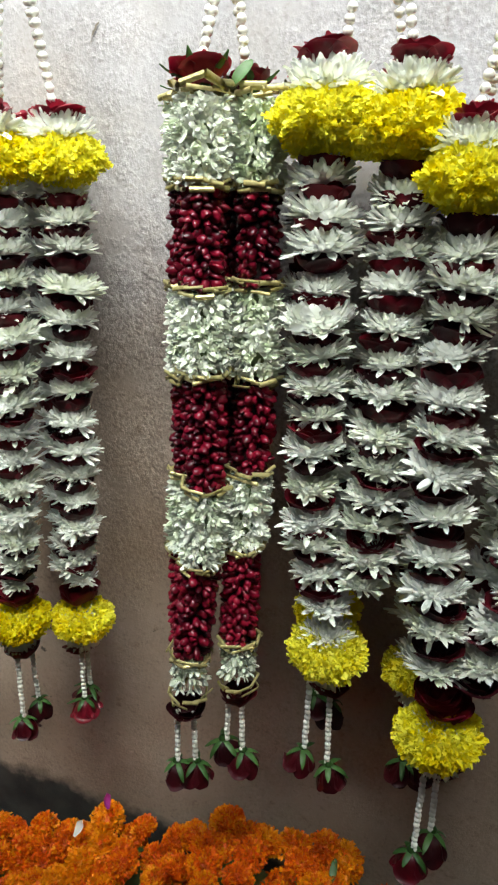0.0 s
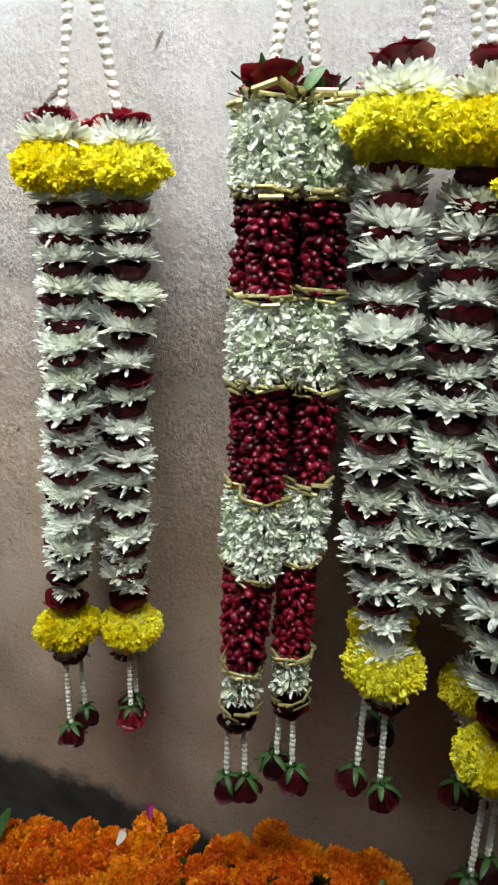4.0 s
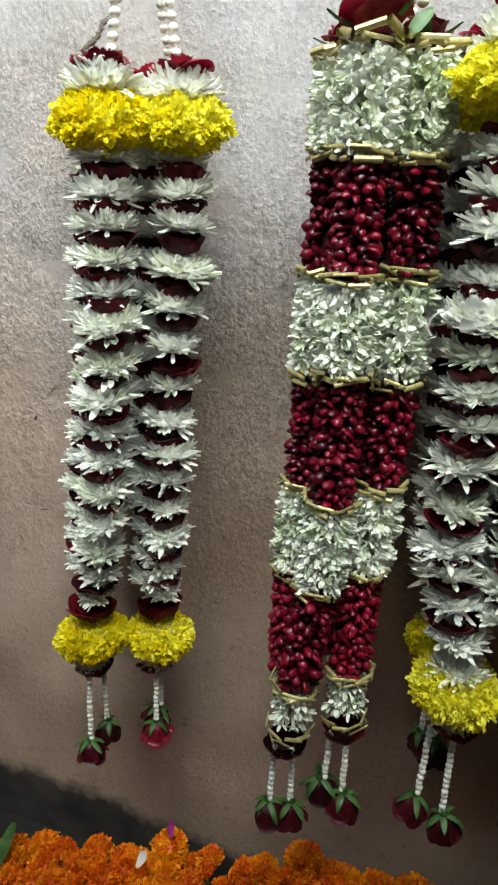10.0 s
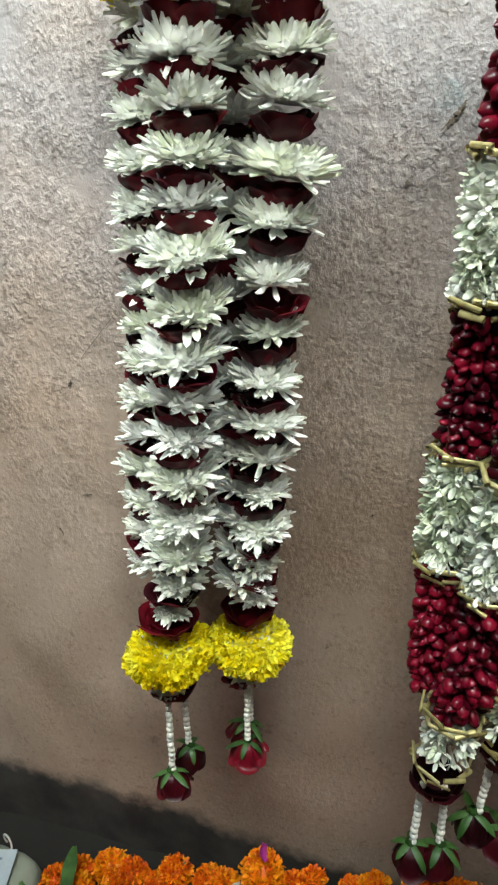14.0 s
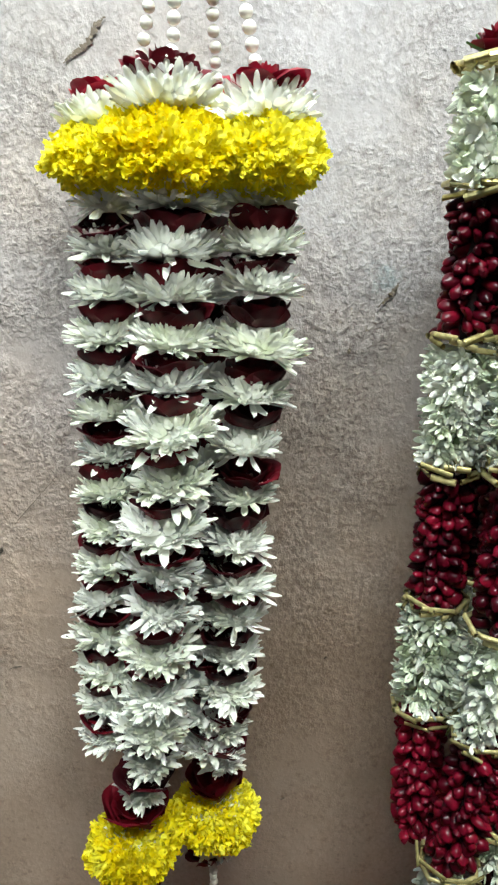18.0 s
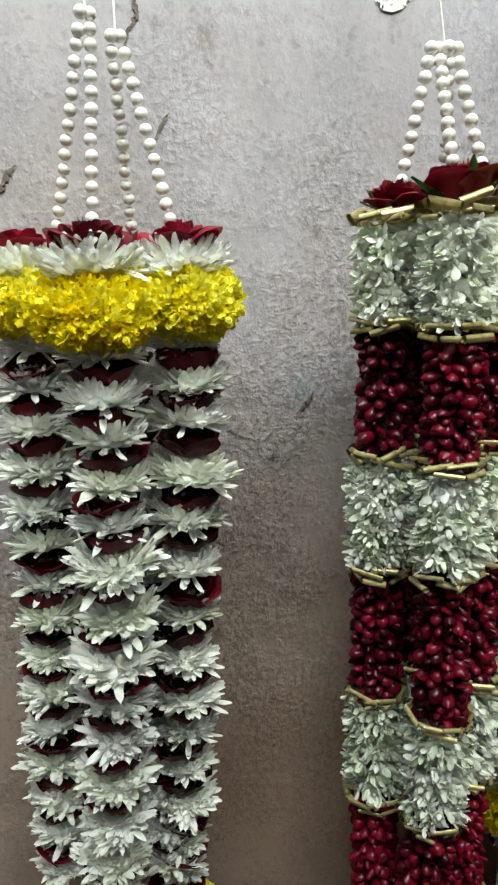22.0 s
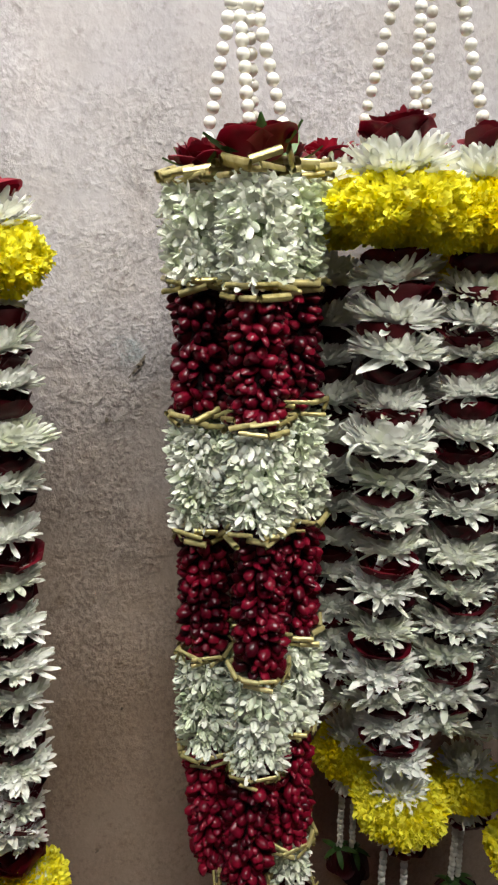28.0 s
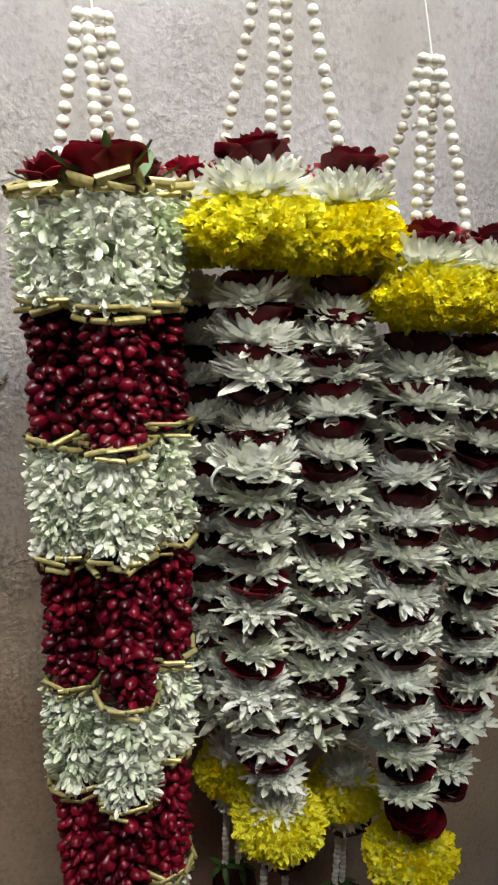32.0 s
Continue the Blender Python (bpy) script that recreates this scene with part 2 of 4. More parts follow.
class Shell:
    """Gathers grids of points into one mesh."""

    def __init__(self):
        self.v, self.f, self.n = [], [], 0

    def grid(self, g, close=False):
        a, b = g.shape[:2]
        self.v.append(g.reshape(-1, 3))
        for i in range(a - 1):
            for j in range(b if close else b - 1):
                k = (j + 1) % b
                self.f.append((self.n + i * b + j, self.n + i * b + k, self.n + (i + 1) * b + k, self.n + (i + 1) * b + j))
        self.n += a * b

    def add(self, v, f):
        self.v.append(v)
        self.f += [tuple(i + self.n for i in q) for q in f]
        self.n += len(v)

    def mesh(self, name, mat, smooth=True, weld=False):
        me = bpy.data.meshes.new(name)
        v, f = np.concatenate(self.v), self.f
        if weld:
            # points that fall together become one, so that the petals join at their root
            _, first, same = np.unique(np.round(v, 6), axis=0, return_index=True, return_inverse=True)
            same = same.ravel()
            v = v[first]
            f = [tuple(dict.fromkeys(int(same[i]) for i in q)) for q in f]
            f = [q for q in f if len(q) > 2]
        me.from_pydata(v.tolist(), [], f)
        if smooth:
            me.polygons.foreach_set("use_smooth", [True] * len(me.polygons))
        me.materials.append(mat)
        me.update()
        return me


def rot(axis, a):
    c, s = math.cos(a), math.sin(a)
    return np.array({"x": [[1, 0, 0], [0, c, -s], [0, s, c]], "y": [[c, 0, s], [0, 1, 0], [-s, 0, c]], "z": [[c, -s, 0], [s, c, 0], [0, 0, 1]]}[axis])


def petal(length, width, bend, cup, nl=5, nw=3, blunt=0.7, wave=0.0, tip=1.0):
    """A petal from the origin along +x, its upper face to +z; bend > 0 curls it up."""
    s = 1 - (1 - np.linspace(0, 1, nl)) ** tip
    ang = bend * s
    step = length * np.diff(s)
    x = np.r_[0, np.cumsum(np.cos(ang[:-1] + bend / (2 * nl)) * step)]
    z = np.r_[0, np.cumsum(np.sin(ang[:-1] + bend / (2 * nl)) * step)]
    prof = (0.3 + 0.7 * np.sin(np.pi * np.minimum(s / (2 * blunt), 0.5))) * np.sqrt(np.clip(1 - np.clip((s - blunt) / (1.005 - blunt), 0, 1) ** 2, 0.02, 1))
    u = np.linspace(-1, 1, nw)
    g = np.zeros((nl, nw, 3))
    g[:, :, 0] = x[:, None] - np.sin(ang)[:, None] * cup * u**2
    g[:, :, 1] = prof[:, None] * u * width / 2
    g[:, :, 2] = z[:, None] + np.cos(ang)[:, None] * cup * u**2
    if wave:
        g[:, :, 2] += wave * s[:, None] * RNG.uniform(-1, 1, (nl, nw))
    return g


def put(g, *turns, at=(0, 0, 0)):
    m = np.eye(3)
    for t in turns:
        m = t @ m
    return g @ m.T + np.array(at)


def mum_mesh(name, mat, r=0.0265, droop=0.0, broad=1.0, ragged=1.0):
    """A daisy-like chrysanthemum: a loose saucer of narrow spoon petals, some of them hanging over."""
    sh = Shell()
    k0 = r / 0.0265
    for count, elev, start, length, base in ((26, 2, 8.0, 15.5, -6.5), (33, 12, 8.5, 18, -5.2), (36, 22, 8.5, 18.5, -4), (34, 32, 8, 18, -3), (30, 43, 7, 16.5, -2), (25, 54, 6, 14.5, -1), (17, 66, 4.5, 12.5, 0), (9, 78, 2.5, 11, 0.5)):
        first = RNG.uniform(0, 6.28)
        for k in range(count):
            e = elev + RNG.normal(0, 9 * ragged) - droop * 0.6
            long = RNG.uniform(0.76, 1.14)
            if elev < 30 and RNG.random() < 0.07 * ragged:
                e, long = e - RNG.uniform(15, 50), long * 1.1
            g = petal(k0 * length * 0.001 * long, k0 * broad * RNG.uniform(0.0037, 0.0058), RNG.normal(0.42, 0.34), k0 * RNG.uniform(0.0007, 0.0017), 6, 3, 0.58, tip=1.5)
            az = first + 6.283 * k / count + RNG.normal(0, 0.12)
            sh.grid(put(g, rot("x", RNG.normal(0, 0.28)), rot("y", -radians(e)), rot("z", az), at=(k0 * start * 0.001 * math.cos(az), k0 * start * 0.001 * math.sin(az), k0 * base * 0.001)))
    t = np.linspace(-1.4, 1.5, 7)[:, None]
    a = np.linspace(0, 6.283, 13)[None, :-1]
    sh.grid(np.stack([0.0165 * k0 * np.cos(t) * np.cos(a), 0.0165 * k0 * np.cos(t) * np.sin(a), 0.0058 * k0 * np.sin(t) - 0.002 * k0 + 0 * a], -1), True)
    return sh.mesh(name, mat)


def rose_mesh(name, mat, r=0.0172, h=0.0185, rings=3, heart=False, flare=1.0):
    """A rose head: wrapped petals with rims that roll outward."""
    sh = Shell()
    nl, nw = 8, 9
    s = np.linspace(0, 1, nl)[:, None]
    u = np.linspace(-1, 1, nw)[None, :]
    specs = [(5, r * (1 - 0.2 * i), h * (1 + 0.05 * i)) for i in range(rings)]
    if heart:
        specs += [(4, r * 0.42, h * 1.12), (3, r * 0.26, h * 1.15), (2, r * 0.13, h * 1.15)]
    for ring, (count, rr, hh) in enumerate(specs):
        first = RNG.uniform(0, 6.28)
        for k in range(count):
            a0 = first + 6.283 * k / count + RNG.normal(0, 0.12)
            span = RNG.uniform(0.75, 1.0) * (1 if ring < rings else 1.3)
            roll = RNG.uniform(0.06, 0.28) * flare * (1 if ring < rings else 0.25)
            top = hh * RNG.uniform(0.88, 1.08) * (1 - 0.42 * np.abs(u) ** 3 + 0.05 * np.sin(u * RNG.uniform(2, 5) + RNG.uniform(0, 6)))
            rad = rr * (0.34 + 0.66 * np.sin(np.minimum(s * 1.9, 1.57))) * (1 + 0.05 * s * np.sin(u * RNG.uniform(2, 6) + RNG.uniform(0, 6)) + 0.006 * RNG.normal(0, 1, (nl, nw))) + rr * roll * np.clip((s - 0.62) / 0.38, 0, 1) ** 2 * (1 - 0.35 * u**2)
            z = top * (s - 0.35 * roll * np.clip((s - 0.8) / 0.2, 0, 1) ** 2) + 0.0002 * RNG.normal(0, 1, (nl, nw)) * s
            a = a0 + u * span * (0.65 + 0.35 * s)
            off = 0.0006 * k
            g = np.stack([(rad + off) * np.cos(a), (rad + off) * np.sin(a), z + 0 * a], -1)
            g[0] = (0, 0, 0)
            sh.grid(g)
    return sh.mesh(name, mat, weld=True)


def sepal_mesh(name, mat, r=0.012, length=0.02):
    """Five pointed sepals and the swollen base that they spring from, round the head of a rosebud that hangs down."""
    sh = Shell()
    for k in range(5):
        g = petal(length * RNG.uniform(0.8, 1.2), 0.0055, RNG.uniform(-1.3, -0.6), -0.0008, 6, 3, 0.35)
        sh.grid(put(g, rot("z", 1.2566 * k + RNG.normal(0, 0.15)), at=(0, 0, 0)))
    t = np.linspace(0, 1, 5)[:, None]
    a = np.linspace(0, 6.283, 9)[None, :-1]
    rad = np.array([0.001, 0.0035, 0.0042, 0.003, 0.0018])[:, None]
    sh.grid(np.stack([rad * np.cos(a), rad * np.sin(a), 0.007 * t - 0.002 + 0 * a], -1), True)
    return sh.mesh(name, mat)


def ruff_mesh(name, mat, r=0.032, h=0.04, count=3000, size=0.0039, low=-1.0, lump=0.09):
    """A dense pompon of small frilled petals over a flattened ball."""
    sh = Shell()
    seed = RNG.uniform(0, 50)
    gold = math.pi * (3 - math.sqrt(5))
    for i in range(count):
        zz = 1 - (i + 0.5) / count * (1 - low)
        a = i * gold + RNG.normal(0, 0.15)
        q = math.sqrt(max(0, 1 - zz * zz))
        n = np.array([q * math.cos(a), q * math.sin(a), zz])
        place = n * (r * 0.86, r * 0.86, h * 0.42) * RNG.uniform(0.93, 1.06) * (1 + lump * noise.noise(Vector((n[0] * 3.2 + seed, n[1] * 3.2, n[2] * 3.2))))
        g = petal(size * RNG.uniform(0.7, 1.25), size * RNG.uniform(0.7, 1.15), RNG.normal(0.35, 0.6), size * RNG.uniform(0.0, 0.25), 3, 4, 0.97, size * 0.3)
        sh.grid(put(g, rot("x", RNG.uniform(-1.5, 1.5)), rot("y", -math.asin(max(-1, min(1, zz * 0.9))) + RNG.normal(0, 0.35)), rot("z", a + RNG.normal(0, 0.3)), at=place))
    # solid heart that the petals grow from
    t = np.linspace(-1.45, 1.45, 7)[:, None]
    a = np.linspace(0, 6.283, 13)[None, :-1]
    sh.grid(np.stack([r * 0.74 * np.cos(t) * np.cos(a), r * 0.74 * np.cos(t) * np.sin(a), h * 0.38 * np.sin(t) + 0 * a], -1), True)
    return sh.mesh(name, mat)


def blossom_mesh(name, mat):
    """A tuberose blossom on its tube, opening along +x, its six pointed petals rooted in the throat."""
    sh = Shell()
    a = np.linspace(0, 6.283, 7)[None, :-1]
    along_x = np.array([-0.014, -0.008, -0.003, 0.0, -0.0008])[:, None]
    rad = np.array([0.0011, 0.0014, 0.0018, 0.0026, 0.0])[:, None]
    g = np.stack([along_x + 0 * a, rad * np.cos(a), rad * np.sin(a)], -1)
    sh.grid(g, True)
    throat = g[-1, 0]
    openness = RNG.uniform(0.65, 1.2) if RNG.random() < 0.75 else RNG.uniform(0.2, 0.45)
    for k in range(6):
        p = petal(0.0078 * RNG.uniform(0.82, 1.18), 0.004 * RNG.uniform(0.85, 1.15), RNG.uniform(-0.9, 0.3), 0.0008, 6, 3, 0.5, tip=1.4)
        p = put(p, rot("y", -openness + RNG.normal(0, 0.16)), rot("x", 1.047 * k + RNG.normal(0, 0.12)), at=(-0.001, 0, 0))
        p[0] = throat
        sh.grid(p)
    return sh.mesh(name, mat, weld=True)


def fold_mesh(name, mat):
    """A rose petal folded double: a flat glossy lobe along +x whose lip turns down and out."""
    sh = Shell()
    t = np.linspace(0, 1, 9)
    a = np.linspace(0, 6.283, 11)[:-1]
    long, wide, thick = 0.0138 * RNG.uniform(0.88, 1.12), 0.0037 * RNG.uniform(0.7, 1.2), 0.0022 * RNG.uniform(0.75, 1.25)
    curl, twist = RNG.uniform(0.0004, 0.0034), RNG.normal(0, 0.4)
    lobe = np.sqrt(np.clip(1 - np.clip((t - 0.74) / 0.262, 0, 1) ** 2, 0.004, 1)) * (0.55 + 0.45 * np.clip(t / 0.6, 0, 1))
    lobe[0] = 0.05
    x = long * (t - 0.5)[:, None] + 0 * a
    y = wide * lobe[:, None] * np.cos(a)
    z = thick * (lobe * (0.75 + 0.5 * t))[:, None] * np.sin(a) - curl * (t**3)[:, None] - 0.7 * (y / wide) ** 2 * thick
    c, d = math.cos(twist), math.sin(twist)
    g = np.stack([x + 0.0006 * np.sin(y / wide * 3 + twist * 9), c * y - d * z, d * y + c * z], -1)
    sh.grid(g, True)
    return sh.mesh(name, mat)


def roll_mesh(name, mat, r=0.0022, length=0.0155):
    """A rolled strip: a hollow tube with a loose seam, along y."""
    sh = Shell()
    a = np.linspace(0, 6.9, 12)[:, None]
    y = np.linspace(-0.5, 0.5, 3)[None, :] * length
    out = r * (1 - 0.02 * a)
    flat = RNG.uniform(0.4, 0.85)
    g = np.stack([flat * out * np.cos(a) + 0 * y, y + 0 * a, out * np.sin(a) + 0 * y], -1)
    sh.grid(g)
    sh.grid(g[::-1] * (0.8, 1, 0.8))
    return sh.mesh(name, mat)


def bead_mesh(name, mat, r):
    bm = bmesh.new()
    bmesh.ops.create_uvsphere(bm, u_segments=14, v_segments=9, radius=r)
    for v in bm.verts:
        v.co.z *= 0.94
    for f in bm.faces:
        f.smooth = True
    me = bpy.data.meshes.new(name)
    bm.to_mesh(me)
    bm.free()
    me.materials.append(mat)
    return me


def leaf_mesh(name, mat, length=0.02, width=0.007, bend=-0.6):
    sh = Shell()
    sh.grid(petal(length, width, bend, 0.0008, 7, 3, 0.4))
    return sh.mesh(name, mat)


def tube_mesh(name, mat, pts, r, sides=6):
    """A thin round line through points."""
    sh = Shell()
    pts = np.array(pts, float)
    d = np.gradient(pts, axis=0)
    d /= np.linalg.norm(d, axis=1)[:, None] + 1e-12
    up = np.array([0.31, 0.95, 0.08])
    n1 = np.cross(d, up)
    n1 /= np.linalg.norm(n1, axis=1)[:, None] + 1e-12
    n2 = np.cross(d, n1)
    a = np.linspace(0, 6.283, sides + 1)[:-1]
    sh.grid(pts[:, None] + r * (np.cos(a)[None, :, None] * n1[:, None] + np.sin(a)[None, :, None] * n2[:, None]), True)
    return sh.mesh(name, mat)


def part(name, me, parent, at, turn=(0, 0, 0), size=1.0, label=""):
    """One mesh object under a thing, at a place in the world."""
    ob = new(name, me)
    ob.parent = parent
    base = parent.get("base", (0, 0, 0)) if parent.type == "EMPTY" else (0, 0, 0)
    scale = size if isinstance(size, tuple) else (size, size, size)
    ob.matrix_basis = Matrix.LocRotScale(Vector(at) - Vector(base), Euler(turn), Vector(scale))
    return tagged(ob, label)


def thing(name, at, label, category, group="", kind=""):
    e = new(name)
    e.location = at
    e["base"] = tuple(at)
    e.empty_display_size = 0.02
    return tagged(e, label, category, group, kind)


# ---- the setting ----
H = 0.745


def box(name, x0, x1, y0, y1, z0, z1, mat):
    bm = bmesh.new()
    bmesh.ops.create_cube(bm, size=1)
    for v in bm.verts:
        v.co = ((x0 + x1) / 2 + v.co.x * (x1 - x0), (y0 + y1) / 2 + v.co.y * (y1 - y0), (z0 + z1) / 2 + v.co.z * (z1 - z0))
    me = bpy.data.meshes.new(name)
    bm.to_mesh(me)
    bm.free()
    me.materials.append(mat)
    return tagged(new(name, me), kind="structure")


ENCLOSURE = (-1.2, 0.56, -0.85)
TOP = 1.76


def wall_y(x, z):
    """How far the wall's face stands out at a place: gentle waves, and a trowelled hollow that runs down from above."""
    hollow = 0.005 * math.exp(-(((x - 0.012 - 0.01 * noise.noise(Vector((0.3, 0.1, z * 5)))) / 0.013) ** 2)) * min(1.0, max(0.0, (z - 0.72) / 0.2))
    return 0.010 * noise.noise(Vector((x * 4.2, 0.7, z * 1.6))) + 0.004 * noise.noise(Vector((x * 17, 3.1, z * 11))) + hollow


def main_wall():
    """The plastered wall, gently uneven, 20 cm thick."""
    sh = Shell()
    xs, zs = np.linspace(ENCLOSURE[0], ENCLOSURE[1], 141), np.linspace(-0.02, 2.1, 190)
    X, Z = np.meshgrid(xs, zs)
    Y = np.array([[wall_y(x, z) for x in xs] for z in zs])
    front = np.stack([X, Y, Z], -1)
    sh.grid(front)
    back = front.copy()
    back[..., 1] = 0.2
    sh.grid(back[:, ::-1])
    for edge in (0, -1):
        sh.grid(np.stack([front[edge], back[edge]]))
        sh.grid(np.stack([front[:, edge], back[:, edge]]))
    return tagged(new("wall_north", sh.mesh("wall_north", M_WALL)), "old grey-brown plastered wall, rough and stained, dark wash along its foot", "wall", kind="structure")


wall = main_wall()
# three unseen walls, added to block low sun and dim the garlands' lower ends
box("wall_south", ENCLOSURE[0], ENCLOSURE[1], ENCLOSURE[2] - 0.2, ENCLOSURE[2], 0, TOP, M_BLOCKER)
box("wall_west", ENCLOSURE[0] - 0.2, ENCLOSURE[0], ENCLOSURE[2] - 0.2, 0.2, 0, TOP, M_BLOCKER)
box("wall_east", ENCLOSURE[1], ENCLOSURE[1] + 0.2, ENCLOSURE[2] - 0.2, 0.2, 0, TOP, M_BLOCKER)
box("floor", ENCLOSURE[0] - 0.2, ENCLOSURE[1] + 0.2, ENCLOSURE[2] - 0.2, 0.2, -0.1, 0, M_FLOOR)

# ---- flowers, built once ----
BROAD_MUM = mum_mesh("chrysanthemum", M_WHITE, 0.0275, -6, 1.75)
MUMS = [mum_mesh("chrysanthemum", M_WHITE, droop=d) for d in (0, 4, -6, 2, 8, -2, 5)]
FULL_MUMS = [mum_mesh("chrysanthemum", M_WHITE, 0.0285, d, 1.08, 0.8) for d in (-2, 3, 0)]
ROSES = [rose_mesh("rose", M_ROSE, flare=f) for f in (0.8, 1.0, 1.3, 0.6, 1.1)]
OPEN_ROSES = [rose_mesh("open_rose", M_OPEN, 0.0142, 0.0175, 3, True, f) for f in (1.7, 2.2, 1.9)]
BUDS = [rose_mesh("rosebud", M_SHADED_BUD, 0.0113, 0.0235, 2, True, f) for f in (1.2, 1.7, 1.4)]
RED_BUDS = [rose_mesh("rosebud", M_BUD, 0.0118, 0.024, 3, True, f) for f in (1.8, 2.3)]
SEPALS = [sepal_mesh("calyx", M_GREEN) for _ in range(3)]
RUFFS = [ruff_mesh("yellow_pompon", M_YELLOW, 0.0325, 0.043, 2600, 0.0048, -1.0, 0.24) for _ in range(4)]
LOW_RUFFS = [ruff_mesh("yellow_pompon", M_YELLOW, 0.0295, 0.036, 2000, 0.0045, -1.0, 0.18) for _ in range(3)]
BLOSSOMS = [blossom_mesh("tuberose", M_TUBE) for _ in range(10)]
FOLDS = [fold_mesh("rose_petal", M_RED) for _ in range(9)]
ROLLS = [roll_mesh("gold_roll", M_GOLD, r, ln) for r, ln in ((0.0018, 0.0155), (0.002, 0.014), (0.0016, 0.017), (0.0019, 0.012))]
BIG_ROLLS = [roll_mesh("gold_roll", M_GOLD, 0.0028, 0.0165), roll_mesh("gold_roll", M_GOLD, 0.0025, 0.018)]
LEAF = leaf_mesh("leaf", M_GREEN)
BEAD = bead_mesh("pearl", M_PEARL, 0.00345)
SMALL_BEAD = bead_mesh("small_pearl", M_PEARL, 0.0028)


def along(way, z):
    """Where a strand runs at a height: way is a list of (z, x, y) from the top down."""
    zs = [w[0] for w in way][::-1]
    return (float(np.interp(z, zs, [w[1] for w in way][::-1])), float(np.interp(z, zs, [w[2] for w in way][::-1])))


def pick(list_):
    return list_[int(RNG.integers(len(list_)))]


def spin(tilt=0.12):
    return (RNG.normal(0, tilt), RNG.normal(0, tilt), RNG.uniform(0, 6.28))


def string_of_pearls(parent, a, b, me, pitch, sag=0.0):
    a, b = np.array(a), np.array(b)
    n = max(2, int(round(np.linalg.norm(b - a) / pitch)))
    for i in range(n + 1):
        p = a + (b - a) * i / n + np.array((0, 0, -sag)) * 4 * (i / n) * (1 - i / n) + RNG.normal(0, 0.0002, 3)
        part("pearl", me, parent, p, spin(0.2), RNG.uniform(0.95, 1.04))


def pendant(parent, top, drops, red=False):
    """Thin strings of small pearls that end in upside-down rosebuds."""
    for i, (dx, dy, ln, lean) in enumerate(drops):
        a = np.array(top) + (dx * 0.85, dy * 0.85, 0)
        b = np.array(top) + (dx, dy, -ln)
        string_of_pearls(parent, a, b, SMALL_BEAD, 0.0052)
        bud = part("rosebud", pick(RED_BUDS if red and i == 0 else BUDS), parent, b + np.array((lean * 0.3, 0, -0.004)), (math.pi + RNG.normal(0, 0.15), lean * 12, RNG.uniform(0, 6.28)), RNG.uniform(0.84, 0.98), "half-open red rosebud hanging head down" if red and i == 0 else "dark red rosebud hanging head down, shade in its colour")
        part("calyx", pick(SEPALS), bud, (0, 0, -0.002), (math.pi, 0, RNG.uniform(0, 6.28)), 1.0, label="green sepals of a rosebud")


def gaps(zs):
    return [(a + b) / 2 for a, b in zip(zs, zs[1:])]


def facing(nod):
    """A turn that spins a flower and then tips its face away from the wall."""
    m = Euler((RNG.normal(nod, 0.12), RNG.normal(0, 0.12), 0)).to_matrix() @ Euler((0, 0, RNG.uniform(0, 6.28))).to_matrix()
    return tuple(m.to_euler())


def flower_strand(parent, way, mums, roses, top_rose=True, ruff_z=None, size=1.0, wide=0.99, nod=0.04, rose_size=0.84, crown=0.0225, flat=0.93):
    for z in mums:
        z, grow = z if isinstance(z, tuple) else (z, RNG.uniform(0.88, 1.1))
        x, y = along(way, z)
        part("chrysanthemum", pick(MUMS), parent, (x + RNG.normal(0, 0.0012), y, z + H), facing(nod * (1 if z < -0.04 else 0.3)), (size * grow, size * grow, flat * size * (0.6 + 0.4 * grow)))
    for z in roses:
        x, y = along(way, z)
        part("rose", pick(ROSES), parent, (x, y, z + H - 0.0085), spin(0.08), (rose_size, rose_size, RNG.uniform(0.6, 0.8)))
    z = ruff_z
    x, y = along(way, z)
    part("yellow_pompon", pick(RUFFS), parent, (x, y, z + H), spin(0.08), (wide, wide, 0.93), "bright yellow pompon of frilled petals")
    part("chrysanthemum", pick(FULL_MUMS), parent, (x, y, z + H + 0.021), spin(0.06), (wide, wide, 0.98), "full white chrysanthemum crowning the pompon")
    if top_rose:
        part("open_rose", pick(OPEN_ROSES), parent, (x, y, z + H + crown), spin(0.12), 0.95, "dark red open rose")


def tail(parent, x, y, z, drops, size=1.0, red=False, rosy=False):
    """The lower end: white flower, yellow pompon, white and dark roses, then the pendants."""
    if rosy:
        part("rose", pick(ROSES), parent, (x, y, z + H + 0.02), spin(0.1), (1.0, 1.0, 0.95))
        part("chrysanthemum", pick(MUMS), parent, (x, y, z + H + 0.0105), spin(0.05), (0.8, 0.8, 0.55))
    else:
        part("chrysanthemum", pick(MUMS), parent, (x, y, z + H + 0.017), spin(0.05), 0.85)
    part("yellow_pompon", pick(LOW_RUFFS), parent, (x, y, z + H), spin(0.08), size, "bright yellow pompon of frilled petals")
    part("chrysanthemum", pick(MUMS), parent, (x, y, z + H - 0.023), (math.pi + RNG.normal(0, 0.15), 0.1, RNG.uniform(0, 6)), 0.74)
    part("rose", pick(ROSES), parent, (x, y, z + H - 0.041), spin(0.15), 0.86)
    pendant(parent, (x, y, z + H - 0.037), drops, red)


